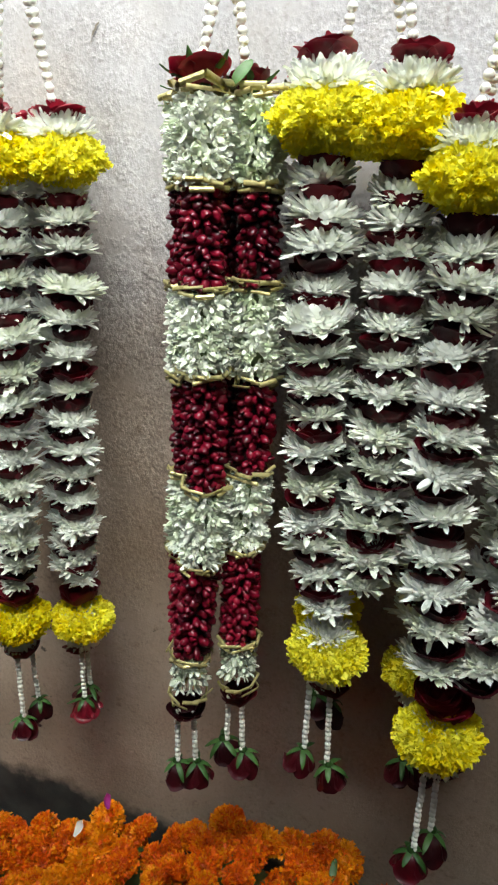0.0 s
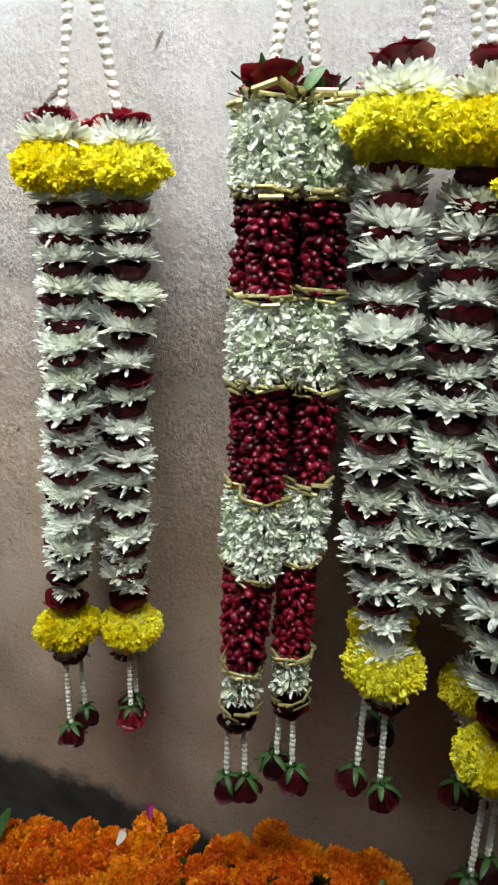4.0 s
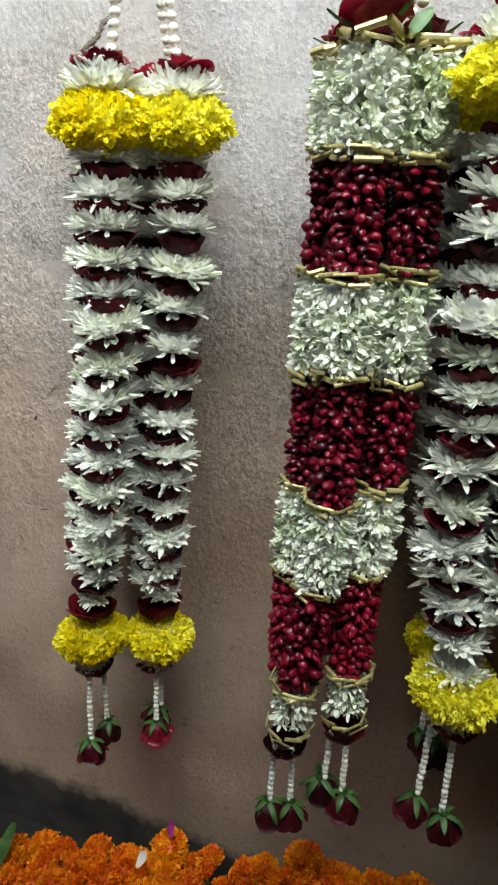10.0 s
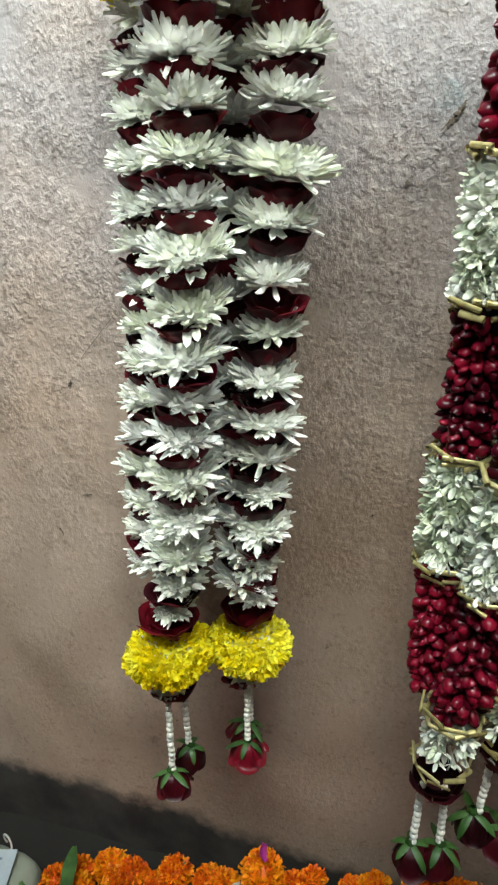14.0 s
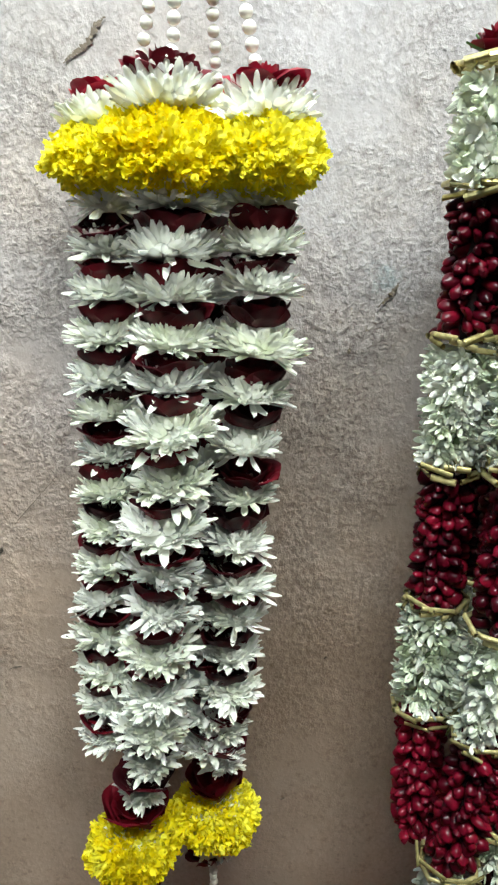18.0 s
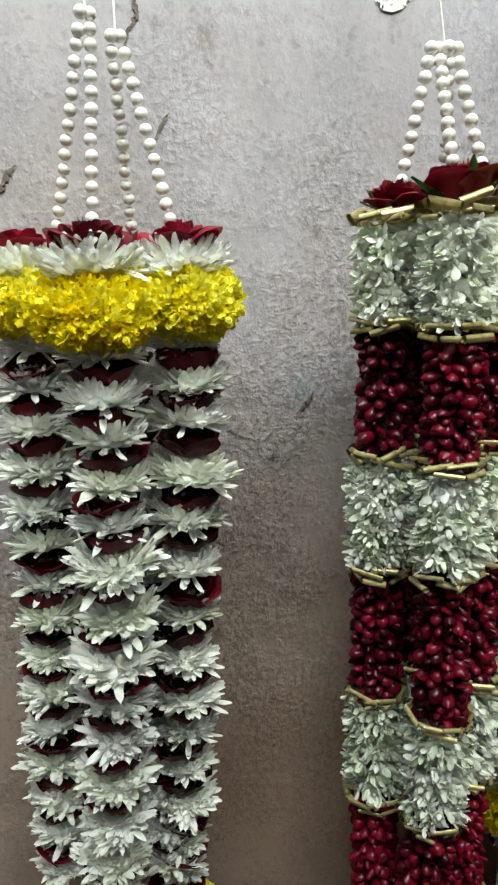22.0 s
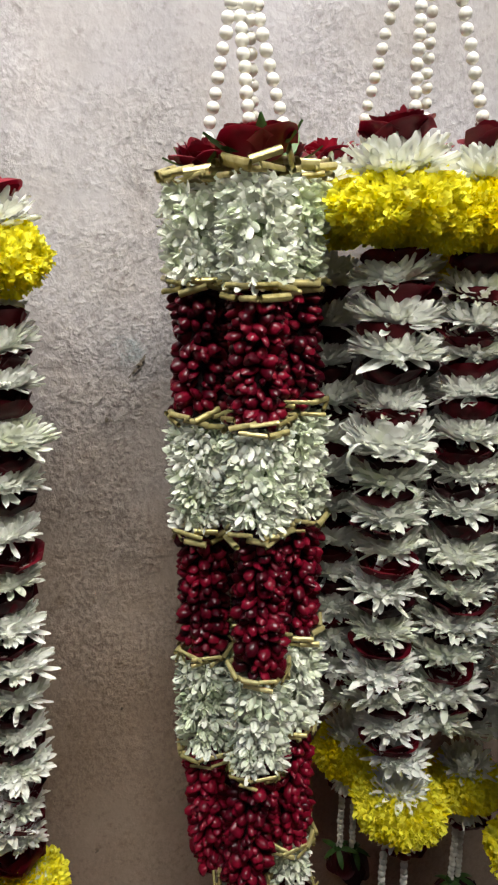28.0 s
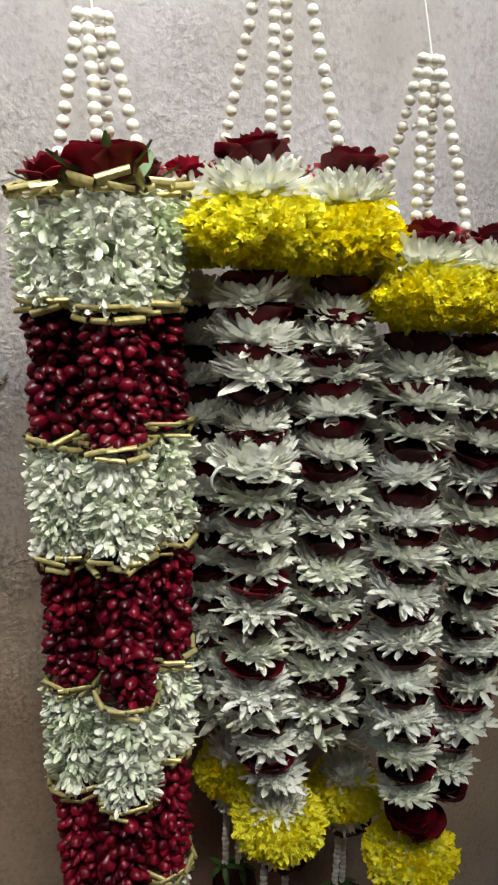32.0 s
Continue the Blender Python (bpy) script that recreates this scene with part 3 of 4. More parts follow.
def hanger(parent, apex, feet, nail_z):
    """Strings of pearls from the apex to the strands, and the thread and nail above."""
    ax, ay, az = apex
    for i, f in enumerate(feet):
        off = (i - (len(feet) - 1) / 2) * 0.0045
        string_of_pearls(parent, (ax + off, ay + 0.002 * (i % 2), az + H), (f[0], f[1], f[2] + H), BEAD, 0.0072)
    part("thread", tube_mesh("thread", M_THREAD, [(0, 0, 0), (0.001, 0.03 * 1, 0.08), (0, -ay + 0.003, nail_z - az)], 0.0006), parent, (ax, ay, az + H))
    n = thing("nail", (ax, 0.0, nail_z + H), "iron nail driven into the plastered wall", "nail", "nails that carry the garlands")
    part("shaft", tube_mesh("shaft", M_IRON, [(0, 0.03, 0), (0, -0.0, 0.0), (0, -0.012, 0.001)], 0.0018, 8), n, (ax, 0.0, nail_z + H))
    part("head", tube_mesh("head", M_IRON, [(0, -0.012, 0.001), (0, -0.0125, 0.001), (0, -0.0135, 0.001)], 0.004, 10), n, (ax, 0.0, nail_z + H))


GROUP = "flower garlands on the wall"


def garland_a():
    g = thing("flower_garland", (-0.112, -0.09, H + 0.21), "white chrysanthemum and dark red rose garland with yellow pompons", "garland", GROUP)
    fl = [(0.12, -0.124, -0.106), (0.0, -0.122, -0.106), (-0.13, -0.13, -0.106), (-0.25, -0.142, -0.104), (-0.35, -0.156, -0.1)]
    fr = [(0.12, -0.078, -0.078), (0.0, -0.08, -0.078), (-0.13, -0.09, -0.075), (-0.35, -0.106, -0.064)]
    bl = [(0.12, -0.165, -0.042), (0.0, -0.17, -0.04), (-0.13, -0.177, -0.046), (-0.33, -0.18, -0.066)]
    br = [(0.12, -0.118, -0.045), (0.0, -0.116, -0.045), (-0.13, -0.115, -0.055), (-0.33, -0.108, -0.07)]
    m1 = [0.057, 0.032, 0.012, -0.010, -0.033, (-0.057, 1.16), (-0.086, 1.0), (-0.113, 1.18), -0.139, -0.163, -0.19, -0.221, -0.246, (-0.27, 0.8), (-0.293, 0.75)]
    r1 = [0.046, 0.022, 0.001, -0.022, -0.043, -0.071, -0.1, -0.127, -0.15, -0.177, -0.206, -0.258, -0.284, -0.313]
    m2 = [0.056, 0.035, 0.014, (-0.019, 1.3), -0.044, -0.075, -0.105, -0.135, -0.163, -0.187, -0.214, -0.242, (-0.274, 0.85), (-0.303, 0.75)]
    r2 = [0.046, 0.024, -0.001, -0.033, -0.057, -0.093, -0.12, -0.152, -0.172, -0.2, -0.227, -0.26, -0.288]
    flower_strand(g, fl, m1, r1, True, 0.076, 0.92, nod=0.2)
    flower_strand(g, fr, m2, r2, True, 0.076, 0.87, nod=0.14)
    m3 = list(np.arange(0.056, -0.29, -0.0245))
    for way in (bl, br):
        flower_strand(g, way, m3, gaps(m3), True, 0.076, 0.9)
    tail(g, -0.157, -0.098, -0.345, [(-0.002, -0.008, 0.073, -0.004), (0.005, 0.01, 0.062, 0.005)], 1.08, True, True)
    tail(g, -0.107, -0.062, -0.355, [(-0.002, -0.007, 0.056, 0.0), (-0.004, 0.009, 0.052, -0.004)], 1.04, True, True)
    hanger(g, (-0.117, -0.08, 0.213), [(-0.143, -0.058, 0.118), (-0.121, -0.096, 0.118)], 0.5)
    hanger(g, (-0.104, -0.072, 0.205), [(-0.105, -0.042, 0.118), (-0.083, -0.079, 0.118)], 0.51)


def garland_c():
    g = thing("flower_garland", (0.15, -0.10, H + 0.22), "white and dark red flower garland, strands meeting in yellow pompon", "garland", GROUP)
    fl = [(0.14, 0.132, -0.112), (0.0, 0.133, -0.113), (-0.19, 0.134, -0.115), (-0.27, 0.15, -0.115)]
    fr = [(0.14, 0.186, -0.112), (0.0, 0.184, -0.115), (-0.13, 0.182, -0.115), (-0.23, 0.176, -0.115), (-0.27, 0.165, -0.115)]
    bl = [(0.14, 0.113, -0.055), (0.0, 0.115, -0.055), (-0.2, 0.123, -0.06), (-0.27, 0.13, -0.06)]
    br = [(0.14, 0.178, -0.05), (0.0, 0.176, -0.052), (-0.2, 0.155, -0.06), (-0.27, 0.14, -0.06)]
    m1 = [0.064, (0.041, 1.15), (0.024, 1.15), -0.005, -0.048, -0.072, -0.094, -0.120, -0.151, -0.179, -0.199, -0.222, -0.25]
    r1 = [0.073, 0.054, 0.034, 0.011, -0.015, -0.040, -0.06, -0.083, -0.108, -0.135, -0.163, -0.189, -0.209, -0.24]
    m2 = [0.055, 0.040, 0.022, -0.001, -0.028, -0.051, -0.072, -0.103, -0.127, -0.151, -0.175, -0.201, -0.226]
    r2 = [0.069, 0.048, 0.031, 0.010, -0.014, -0.040, -0.062, -0.088, -0.115, -0.139, -0.163, -0.188, -0.213]
    flower_strand(g, fl, m1, r1, True, 0.098, 0.94, wide=1.1, crown=0.027, rose_size=0.9, flat=0.86)
    part("chrysanthemum", BROAD_MUM, g, (0.133, -0.114, -0.028 + H), (0.1, -0.1, 0.4), 1.06, "larger white chrysanthemum with broad smooth petals")
    curl = Shell()
    curl.grid(petal(0.019, 0.0042, -2.3, 0.0009, 9, 3, 0.7))
    part("curled_petal", curl.mesh("curled_petal", M_WHITE), g, (0.109, -0.131, -0.026 + H), (0, 0.1, 3.2), 0.95, "long white petal curling down")
    flower_strand(g, fr, m2, r2, True, 0.094, 0.94, wide=1.0, crown=0.026, rose_size=0.9, flat=0.86)
    part("yellow_pompon", pick(LOW_RUFFS), g, (0.162, -0.116, 0.089 + H), spin(0.1), 0.84, "small yellow pompon wedged between two larger ones")
    m3 = list(np.arange(0.06, -0.25, -0.0245))
    for way in (bl, br):
        flower_strand(g, way, m3, gaps(m3), True, 0.096, 0.95)
    tail(g, 0.152, -0.115, -0.296, [(-0.014, -0.006, 0.062, -0.005), (0.006, -0.004, 0.076, 0.006)], 1.08)
    tail(g, 0.141, -0.055, -0.298, [(-0.006, 0.004, 0.06, -0.004), (0.006, 0.006, 0.066, 0.004)])
    hanger(g, (0.156, -0.09, 0.248), [(0.133, -0.06, 0.14), (0.142, -0.108, 0.146), (0.17, -0.065, 0.148), (0.181, -0.108, 0.142)], 0.5)


def garland_d():
    g = thing("flower_garland", (0.243, -0.11, H + 0.17), "white and dark red flower garland hung lower than the rest", "garland", GROUP)
    fl = [(0.1, 0.226, -0.132), (0.0, 0.226, -0.133), (-0.2, 0.228, -0.138), (-0.3, 0.242, -0.142)]
    fr = [(0.1, 0.274, -0.125), (0.0, 0.281, -0.128), (-0.2, 0.286, -0.135), (-0.3, 0.262, -0.14)]
    bl = [(0.1, 0.218, -0.07), (0.0, 0.219, -0.07), (-0.2, 0.218, -0.075), (-0.3, 0.222, -0.08)]
    br = [(0.1, 0.283, -0.065), (0.0, 0.285, -0.068), (-0.2, 0.28, -0.075), (-0.3, 0.25, -0.08)]
    m1 = [0.024, 0.004, -0.015, -0.040, -0.068, -0.092, -0.118, -0.15, -0.181, -0.208, -0.238, -0.272]
    r1 = [0.036, 0.013, -0.006, -0.028, -0.055, -0.081, -0.105, -0.135, -0.166, -0.195, -0.224, -0.256, -0.296]
    m2 = [0.02, -0.002, -0.026, -0.05, -0.075, -0.1, -0.122, -0.147, -0.172, -0.2, -0.228, -0.262]
    flower_strand(g, fl, m1, r1, True, 0.062, 0.95, rose_size=0.9, flat=0.86)
    flower_strand(g, fr, m2, [0.032] + gaps(m2) + [-0.28], True, 0.06, 0.95, rose_size=0.9, flat=0.86)
    m3 = list(np.arange(0.024, -0.29, -0.0245))
    for way in (bl, br):
        flower_strand(g, way, m3, gaps(m3), True, 0.062, 0.95)
    tail(g, 0.245, -0.142, -0.333, [(-0.008, -0.006, 0.078, -0.005), (0.004, 0.01, 0.07, 0.006)], 1.1, True, True)
    tail(g, 0.225, -0.08, -0.325, [(-0.004, 0, 0.06, -0.004), (0.006, 0.006, 0.066, 0.004)])
    part("leaf", LEAF, g, (0.243, -0.15, -0.1 + H), (0.4, 0.3, 0.3), 0.42, "tiny green scrap caught among the petals")
    hanger(g, (0.243, -0.1, 0.188), [(0.230, -0.075, 0.115), (0.223, -0.125, 0.097), (0.265, -0.075, 0.1), (0.259, -0.122, 0.099)], 0.5)


def scatter(base, places):
    """Copies of small meshes joined into one."""
    sh = Shell()
    data = []
    for me in base:
        v = np.array([tuple(q.co) for q in me.vertices])
        data.append((v, [tuple(p.vertices) for p in me.polygons]))
    for i, at, turn, size in places:
        v, f = data[i % len(data)]
        m = np.array(Euler(turn).to_matrix())
        sh.add(v @ m.T * size + np.array(at), f)
    return sh


def band_places(way, z0, z1, r, around, pitch, tilt, jitter=0.15, stagger=0.5):
    out = []
    rows = max(1, int(round((z0 - z1) / pitch)))
    for i in range(rows):
        z = z0 - (i + 0.5) * (z0 - z1) / rows
        x, y = along(way, z)
        for k in range(around):
            a = 6.283 * (k + stagger * (i % 2)) / around + RNG.normal(0, jitter)
            rr = r * RNG.uniform(0.9, 1.06)
            out.append((int(RNG.integers(60)), (x + rr * math.cos(a), y + rr * math.sin(a), z + H + RNG.normal(0, 0.0012)), (RNG.normal(0, 0.5), tilt + RNG.normal(0, 0.25), a + RNG.normal(0, 0.2)), RNG.uniform(0.85, 1.15)))
    return out


def column_places(way, z0, z1, r, around, pitch):
    """Folded petals stacked in upright columns round a strand."""
    out = []
    rows = max(1, int(round((z0 - z1) / pitch)))
    lean = RNG.uniform(0, 6.28)
    for k in range(around):
        phase, a0 = RNG.uniform(-0.35, 0.35), lean + 6.283 * k / around + RNG.normal(0, 0.06)
        for i in range(rows):
            z = z0 - (i + 0.5 + phase) * (z0 - z1) / rows + RNG.normal(0, 0.0007)
            z = min(z0 - 0.002, max(z1 + 0.002, z))
            x, y = along(way, z)
            a = a0 + RNG.normal(0, 0.11)
            rr = r * RNG.uniform(0.82, 1.1)
            out.append((int(RNG.integers(60)), (x + rr * math.cos(a), y + rr * math.sin(a), z + H), (RNG.normal(0, 0.8), 0.1 + RNG.normal(0, 0.24), a + RNG.normal(0, 0.25)), RNG.uniform(0.8, 1.15)))
    return out


def rolls(parent, way, z, r, count, rows=2, big=False):
    x, y = along(way, z)
    for j in range(rows):
        for k in range(count):
            a = 6.283 * (k + 0.5 * j) / count + RNG.normal(0, 0.08)
            rr = r * (1 - 0.05 * j) + RNG.normal(0, 0.0008)
            part("gold_roll", pick(BIG_ROLLS if big and j == 0 else ROLLS), parent, (x + rr * math.cos(a), y + rr * math.sin(a), z + H + 0.0035 - 0.0042 * j + RNG.normal(0, 0.0012)), (RNG.normal(0, 0.17), RNG.normal(0, 0.4), a + RNG.normal(0, 0.2)), RNG.uniform(0.85, 1.15))


def garland_b():
    g = thing("petal_garland", (0.06, -0.09, H + 0.196), "garland of white tuberose and red petals with gold bands", "garland", GROUP)
    ways = {
        "front": [(0.13, 0.053, -0.125), (-0.19, 0.052, -0.125), (-0.25, 0.046, -0.127), (-0.32, 0.037, -0.128), (-0.4, 0.031, -0.128)],
        "side": [(0.13, 0.031, -0.087), (-0.17, 0.025, -0.087), (-0.28, 0.022, -0.098), (-0.4, 0.03, -0.115)],
        "right": [(0.13, 0.082, -0.09), (-0.09, 0.083, -0.094), (-0.28, 0.074, -0.108), (-0.4, 0.074, -0.112)],
        "back": [(0.13, 0.058, -0.06), (-0.09, 0.058, -0.063), (-0.28, 0.068, -0.085), (-0.4, 0.072, -0.1)],
    }
    levels = {
        "front": (0.115, 0.057, -0.012, -0.072, -0.162, -0.229, -0.318),
        "side": (0.113, 0.058, -0.014, -0.085, -0.167, -0.237, -0.322),
        "right": (0.115, 0.056, -0.011, -0.081, -0.155, -0.22, -0.308),
        "back": (0.115, 0.057, -0.013, -0.08, -0.16, -0.23, -0.325),
    }
    for key, way in ways.items():
        zs = levels[key]
        r = 0.0165
        for i, (z0, z1) in enumerate(zip(zs, zs[1:])):
            flower = i % 2 == 0
            spots = band_places(way, z0 - 0.004, z1 + 0.004, r - 0.002, 12, 0.0066, 0.12, 0.14) if flower else column_places(way, z0 - 0.002, z1 + 0.002, 0.0098, 10, 0.0053)
            kinds, word = (BLOSSOMS, "tuberose") if flower else (FOLDS, "rose_petal")
            if key == "front" and i < (4 if flower else 3):
                for n, at, turn, size in spots:
                    part(word, kinds[n % len(kinds)], g, at, turn, size)
            else:
                me = scatter(kinds, spots).mesh(word + "_band", M_TUBE if flower else M_RED)
                tagged(part(word + "_band", me, g, (0.06, -0.09, H + 0.196)), kind="stuff").data.transform(Matrix.Translation((-0.06, 0.09, -H - 0.196)))
            # the core of a red band is blackened to paint shade into its gaps
            core = tube_mesh("core", M_TUBE_HEART if flower else M_GAP_SHADE, [(*along(way, z), z + H) for z in np.linspace(z0 - 0.006 * flower, z1 + 0.004 * flower, 5)], r * (0.36 if flower else 0.5), 10)
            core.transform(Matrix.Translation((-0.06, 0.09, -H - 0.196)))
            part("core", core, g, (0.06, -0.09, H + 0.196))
        for i, z in enumerate(zs[:-1] if key in ("side", "back") else zs):
            rolls(g, way, z, 0.017, 8, 2, i == 0)
        x, y = along(way, 0.12)
        rose = part("open_rose", pick(OPEN_ROSES), g, (x + (0.066 - x) * (0.35 if key in ("right", "back") else 0.1), y, 0.116 + H), spin(0.15), 0.98 if key == "front" else 0.82, "bright red open rose on the garland top")
        part("calyx", pick(SEPALS), rose, (0, 0, 0.003), (math.pi, 0, RNG.uniform(0, 6.28)), 1.3, "green sepals clasping the rose")
        if key == "right":
            part("leaf", LEAF, g, (x - 0.013, y - 0.019, 0.119 + H), (1.3, -0.95, 0.1), (1.0, 1.2, 1.0), "green rose leaf")
    for key, z in (("front", -0.318), ("right", -0.308)):
        way = ways[key]
        spots = band_places(way, z - 0.004, z - 0.033, 0.012, 8, 0.008, 0.65)
        for n, at, turn, size in spots:
            part("tuberose", BLOSSOMS[n % len(BLOSSOMS)], g, at, turn, size * 0.95)
        rolls(g, way, z - 0.042, 0.0165, 6, 2)
        x, y = along(way, z - 0.06)
        part("rose", pick(ROSES), g, (x, y, z + H - 0.066), spin(0.1), 0.78)
        pendant(g, (x, y, z + H - 0.062), [(-0.009, -0.004, 0.053, -0.003), (0.008, -0.002, 0.05, 0.003)] if key == "front" else [(-0.01, 0, 0.046, -0.012), (0.006, -0.004, 0.05, 0.004)])
    hanger(g, (0.058, -0.088, 0.194), [(0.038, -0.085, 0.133), (0.052, -0.117, 0.137), (0.066, -0.072, 0.138), (0.074, -0.1, 0.138)], 0.5)


garland_a()
garland_b()
garland_c()
garland_d()

# ---- marigolds heaped at the foot of the wall ----
MARIGOLDS = [ruff_mesh("marigold", M_ORANGE, 0.0178, 0.03, 480, 0.0046, -0.7, 0.2) for _ in range(6)]
RIDGE_X = (-0.37, -0.3, -0.224, -0.173, -0.106, -0.066, -0.045, 0.0, 0.047, 0.09, 0.109, 0.131, 0.157, 0.2, 0.25, 0.3)
RIDGE_Z = (0.02, 0.04, 0.072, 0.08, 0.117, 0.112, 0.105, 0.13, 0.163, 0.15, 0.126, 0.172, 0.165, 0.14, 0.09, 0.04)


def heap_top(x, y):
    """Height of the heap: highest by the wall, falling off away from it."""
    ridge = float(np.interp(x, RIDGE_X, RIDGE_Z))
    fall = min(1.0, max(0.0, (y + 0.36) / 0.2))
    return max(0.03, ridge * fall * (2 - fall))


def marigolds():
    sh = Shell()
    xs, ys = np.linspace(-0.285, 0.28, 40), np.linspace(-0.36, -0.02, 24)
    g = np.array([[(x, y, max(0.001, heap_top(x, y) - 0.036 - 0.09 * (y > -0.06))) for x in xs] for y in ys])
    sh.grid(g)
    core = g.copy()
    core[..., 2] = 0.0
    sh.grid(core[::-1])
    tagged(new("marigold_heap", sh.mesh("marigold_heap", M_STEM)), "dark green stalks and leaves under the marigolds", "stalks", kind="stuff")
    n = 0
    for iy in range(11):
        for ix in range(22):
            x = -0.335 + 0.0285 * ix + 0.014 * (iy % 2) + RNG.normal(0, 0.005)
            y = -0.055 - 0.026 * iy + RNG.normal(0, 0.004)
            if x > 0.27 - 0.1 * RNG.random() or (x < -0.338 and y > -0.13) or (x < -0.315 and y > -0.065):
                continue
            z = heap_top(x, y) - 0.014 + RNG.normal(0, 0.008)
            t = thing("marigold", (x, y, z), "orange marigold head lying in a heap", "marigold", "marigolds heaped at the foot of the wall")
            part("flower_head", MARIGOLDS[n % 6], t, (x, y, z), spin(0.6), RNG.uniform(0.8, 1.12))
            n += 1
    for k in range(9):
        x, y = RNG.uniform(-0.32, 0.2), RNG.uniform(-0.2, -0.05)
        ob = new("green_leaf", LEAF)
        ob.matrix_basis = Matrix.LocRotScale((x, y, heap_top(x, y) - 0.014), Euler((RNG.normal(0, 0.5), RNG.uniform(-1.2, -0.4), RNG.uniform(0, 6.28))), Vector((1.1, 1.1, 1.1)))
        tagged(ob, "small dark green leaf stuck among the marigolds", "leaf", "leaves among the marigolds")
    blade = leaf_mesh("green_leaf", M_GREEN, 0.05, 0.011, -0.35)
    for x, y, z, turn, size in ((-0.304, -0.054, 0.064, (0.25, -0.1, -1.3), 1.1), (-0.349, -0.09, 0.042, (0.2, -0.1, -0.9), 0.7)):
        ob = new("green_leaf", blade)
        ob.matrix_basis = Matrix.LocRotScale((x, y, z), Euler(turn), Vector((size, 1.3 * size, size)))
        tagged(ob, "long dark green leaf lying over the marigolds", "leaf", "leaves among the marigolds")


marigolds()


def loose_petal(name, mat, at, turn, size, label):
    sh = Shell()
    sh.grid(petal(0.022, 0.011, 0.7, 0.002, 6, 5, 0.7))
    ob = new(name, sh.mesh(name, mat))
    ob.matrix_basis = Matrix.LocRotScale(at, Euler(turn), Vector((size, size, size)))
    return tagged(ob, label, "petal")


loose_petal("loose_petal", M_PINK, (-0.098, -0.06, 0.132), (0.3, -0.9, 2.4), 0.9, "magenta petal lying on the marigolds")
loose_petal("loose_petal", M_WHITE, (-0.118, -0.1, 0.128), (0.2, -0.6, 1.2), 0.9, "white petal lying on the marigolds")


# ---- marks on the wall ----
M_CRACK = simple("crack_dirt", (0.035, 0.027, 0.02), (0.16, 0.13, 0.1), 0.95, 0, 300)
M_CHIP = simple("pale_chip", (0.5, 0.49, 0.44), (0.7, 0.68, 0.62), 0.8, 0, 200)


def scar(name, mat, pts, width, label):
    """A ragged crack or chip in the plaster along a line of (x, z); heights over the blue stain's level."""
    sh = Shell()
    n = 9 * len(pts)
    t = np.linspace(0, len(pts) - 1, n)
    xs, zs = (np.interp(t, range(len(pts)), [q[i] for q in pts]) for i in (0, 1))
    xs = xs + RNG.normal(0, width * 0.08, n)
    zs = zs + H + RNG.normal(0, width * 0.08, n)
    dx, dz = np.gradient(xs), np.gradient(zs)
    ln = np.hypot(dx, dz)
    env = np.sin(np.linspace(0.15, 3.0, n)) * width / 3.4
    rows = []
    for u in (-1, -0.4, 0.4, 1):
        w = env * u * RNG.uniform(0.3, 1.6, n)
        x, z = xs - dz / ln * w, zs + dx / ln * w
        rows.append([(a, wall_y(a, b) - 0.0011, b) for a, b in zip(x, z)])
    sh.grid(np.array(rows))
    ob = new(name, sh.mesh(name, mat))
    ob.parent = wall
    return tagged(ob, label)


scar("crack", M_CRACK, [(-0.197, 0.132), (-0.189, 0.138), (-0.183, 0.141), (-0.177, 0.151), (-0.171, 0.156)], 0.006, "dark gouge in the plaster")
scar("crack", M_CRACK, [(-0.116, 0.262), (-0.107, 0.25), (-0.096, 0.246), (-0.094, 0.236), (-0.1, 0.226), (-0.103, 0.217)], 0.0045, "dark crack in the plaster")
scar("crack", M_CRACK, [(-0.088, 0.17), (-0.083, 0.178), (-0.079, 0.183)], 0.003, "small brown scratch")
scar("crack", M_CRACK, [(-0.006, -0.006), (0.0, 0.0), (0.004, 0.004), (0.006, 0.009)], 0.005, "small brown scratch")
scar("crack", M_CRACK, [(-0.024, -0.036), (-0.022, -0.033)], 0.004, "small dark pit")
scar("crack", M_CRACK, [(-0.03, -0.269), (-0.028, -0.267)], 0.003, "small dark pit")
scar("crack", M_CRACK, [(-0.06, -0.405), (-0.057, -0.402)], 0.003, "small dark pit")
scar("crack", M_CRACK, [(-0.27, -0.186), (-0.266, -0.181)], 0.004, "small dark pit")
scar("crack", M_CRACK, [(-0.272, -0.286), (-0.262, -0.283)], 0.003, "small dark pit")
scar("crack", M_CRACK, [(-0.255, -0.162), (-0.24, -0.145), (-0.222, -0.125)], 0.0012, "thin diagonal scratch")
scar("crack", M_CRACK, [(-0.3, -0.322), (-0.296, -0.33)], 0.003, "small dark pit")
scar("crack", M_CRACK, [(-0.209, -0.462), (-0.206, -0.46), (-0.203, -0.464)], 0.009, "dark brown knock in the plaster")
scar("crack", M_CRACK, [(-0.203, -0.53), (-0.201, -0.529)], 0.003, "small dark pit")
scar("plaster_chip", M_CHIP, [(0.046, 0.241), (0.055, 0.238), (0.066, 0.243), (0.074, 0.25)], 0.011, "pale lifted chip of plaster")
scar("plaster_chip", M_CHIP, [(0.3, 0.17), (0.315, 0.182), (0.32, 0.195)], 0.01, "pale lifted chip of plaster")


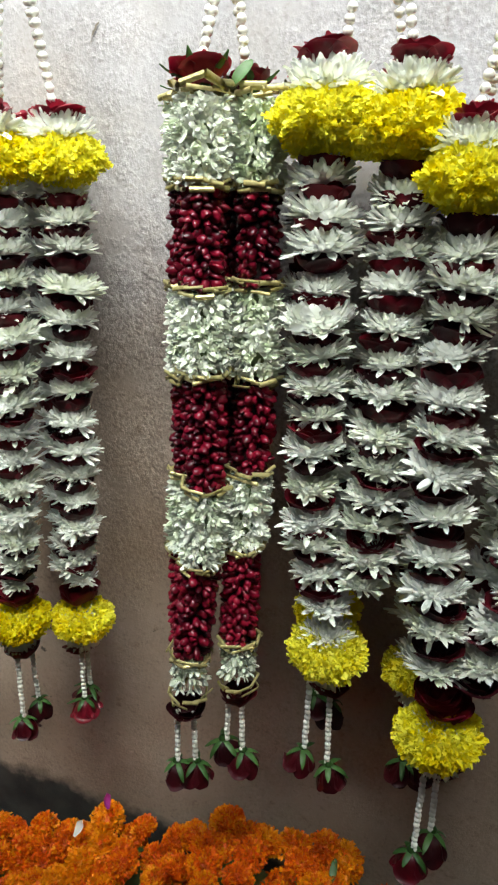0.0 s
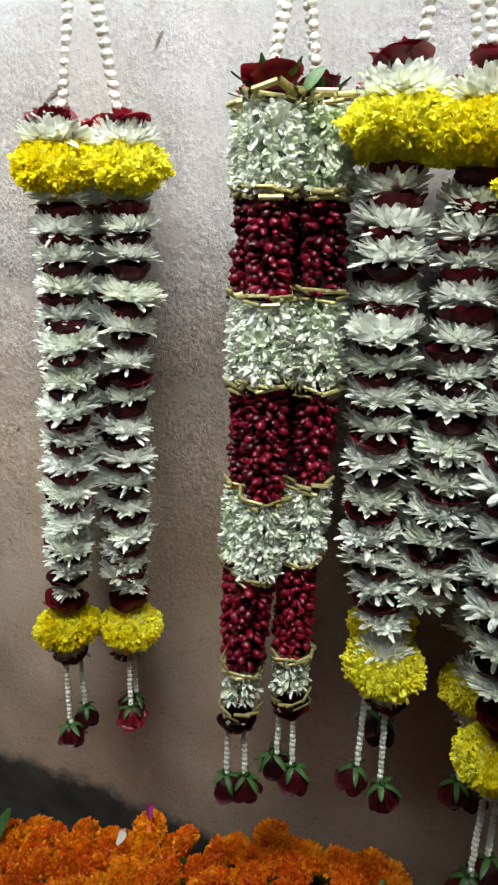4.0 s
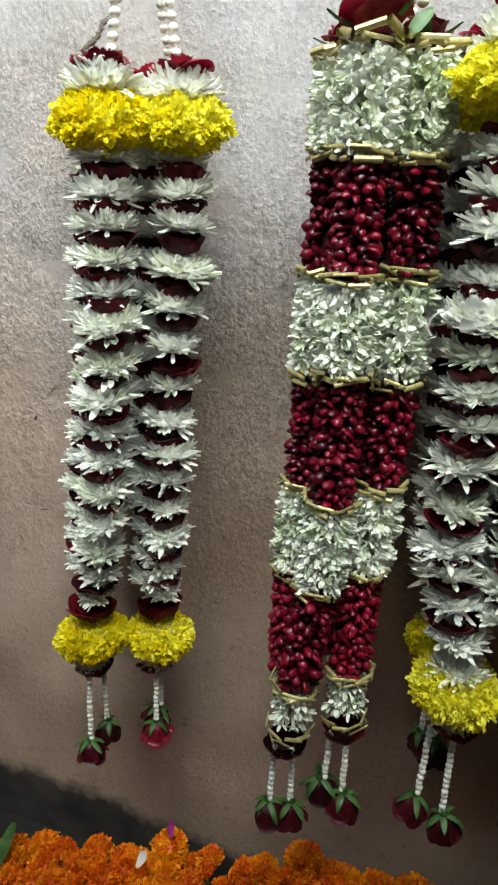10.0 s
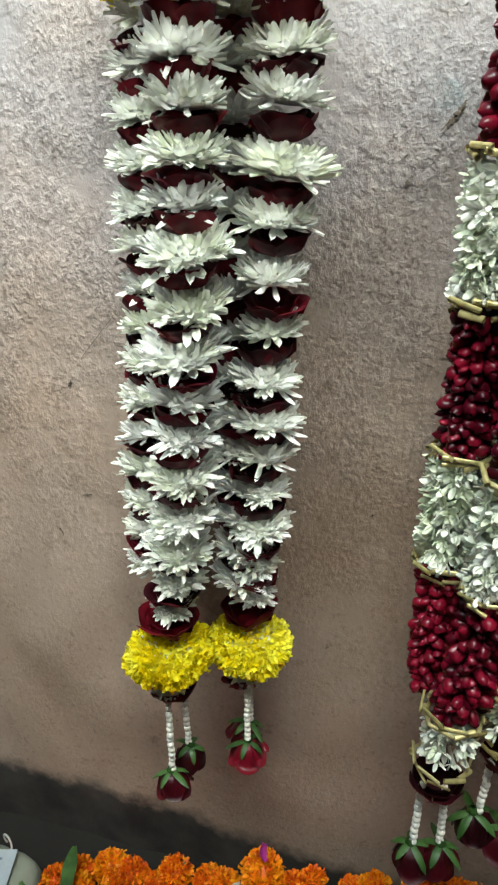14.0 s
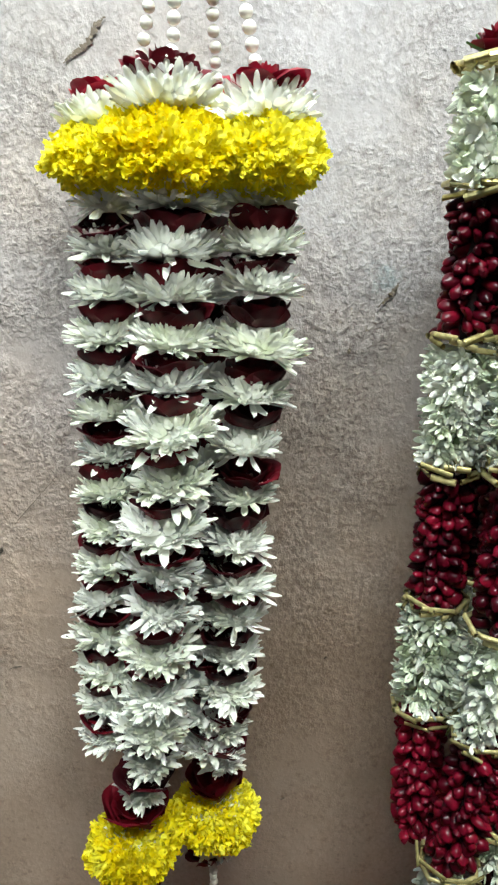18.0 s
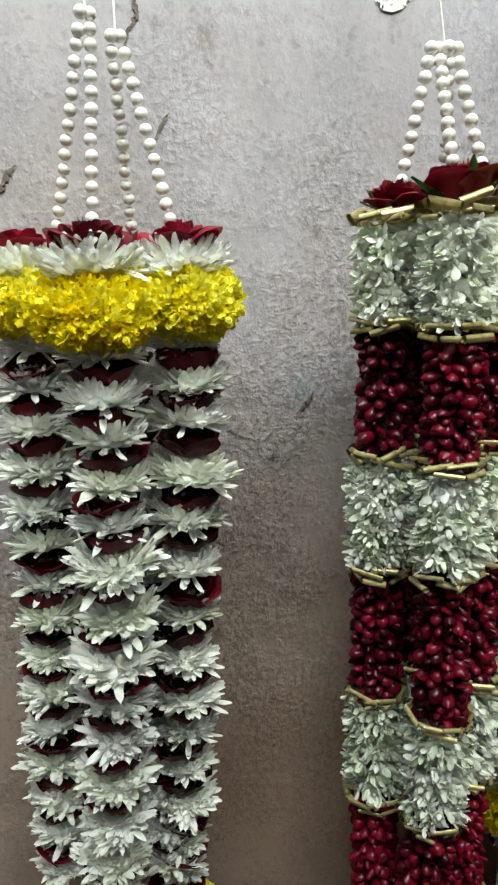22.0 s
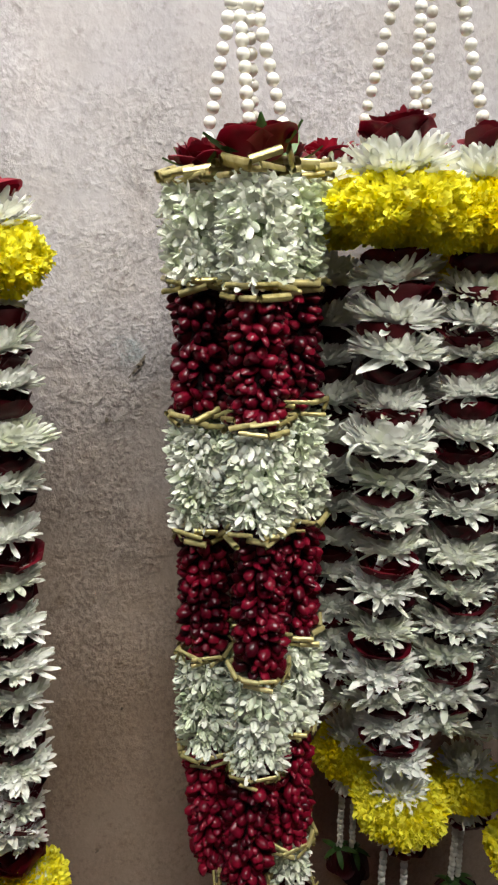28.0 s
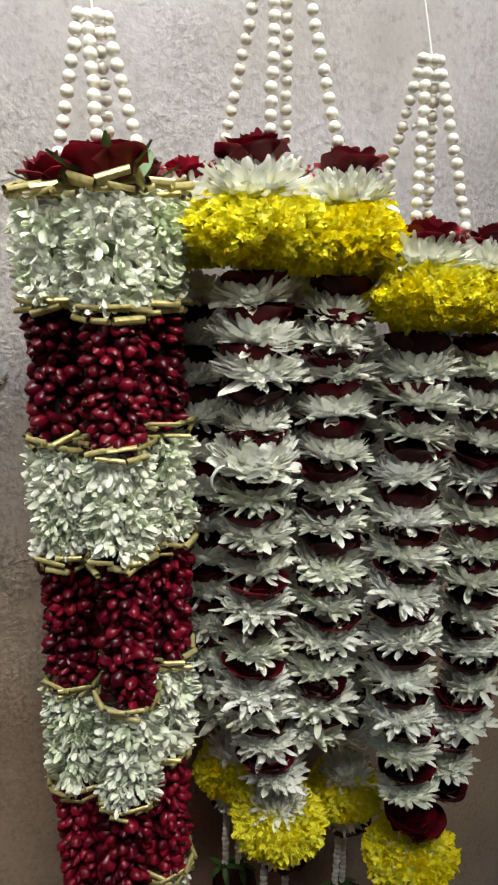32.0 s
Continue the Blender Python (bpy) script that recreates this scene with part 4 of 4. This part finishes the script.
# ---- a pale plastic bag with a paper tag beside the heap ----
M_BAG = simple("pale_plastic", (0.2, 0.22, 0.165), (0.3, 0.32, 0.25), 0.35, 0, 40, 0.5, 0.004)
M_TAG = simple("paper_tag", (0.3, 0.35, 0.37), (0.4, 0.45, 0.47), 0.6)
M_INK = simple("grey_print", (0.12, 0.14, 0.2), (0.2, 0.22, 0.3), 0.7)


def plastic_bag():
    b = thing("plastic_bag", (-0.411, -0.13, 0), "flat pale grey plastic bag with a paper tag", "bag")
    sh = Shell()
    t = np.linspace(-1.5707, 1.5707, 19)[:, None]
    a = np.linspace(0, 6.283, 49)[None, :-1]
    # a pillow with squared corners, lying flat
    wide = (np.abs(np.cos(a)) ** 5 + np.abs(np.sin(a)) ** 5) ** -0.2 * np.cos(t) ** 0.3
    g = np.stack([0.072 * wide * np.cos(a), 0.08 * wide * np.sin(a), 0.0165 * np.sin(t) + 0.0165 + 0 * a], -1)
    for q in g.reshape(-1, 3):
        q += np.array(noise.noise_vector(Vector(q * 45))) * 0.0035
        q[2] = max(0.0005, q[2])
    sh.grid(g, True)
    part("sack", sh.mesh("sack", M_BAG), b, (-0.411, -0.13, 0))
    tag = Shell()
    u, v = np.meshgrid(np.linspace(-0.5, 0.5, 6), np.linspace(-0.5, 0.5, 6))
    tag.grid(np.stack([0.05 * u, 0.048 * v, 0.004 * u * u + 0.003 * v], -1))
    at = (-0.391, -0.089, 0.0365)
    tg = part("tag", tag.mesh("tag", M_TAG), b, at, (0.06, 0.0, 0.24), label="pale blue-grey paper tag with small print")
    for k in range(5):
        bar = Shell()
        bar.grid(np.array([[(-0.012, 0.012 - 0.006 * k, 0.0028), (0.012 - 0.004 * (k % 2), 0.012 - 0.006 * k, 0.0028)], [(-0.012, 0.0145 - 0.006 * k, 0.0028), (0.012 - 0.004 * (k % 2), 0.0145 - 0.006 * k, 0.0028)]]))
        part("print_line", bar.mesh("print_line", M_INK), tg, (0, 0, 0.0006))
    th = np.linspace(-0.6, 3.8, 16)
    part("cord_loop", tube_mesh("cord_loop", M_THREAD, np.stack([0.0065 * np.cos(th), 0.002 * th, 0.012 * np.sin(th)], -1), 0.0011, 8), b, (-0.386, -0.06, 0.042), label="white cord loop")


plastic_bag()
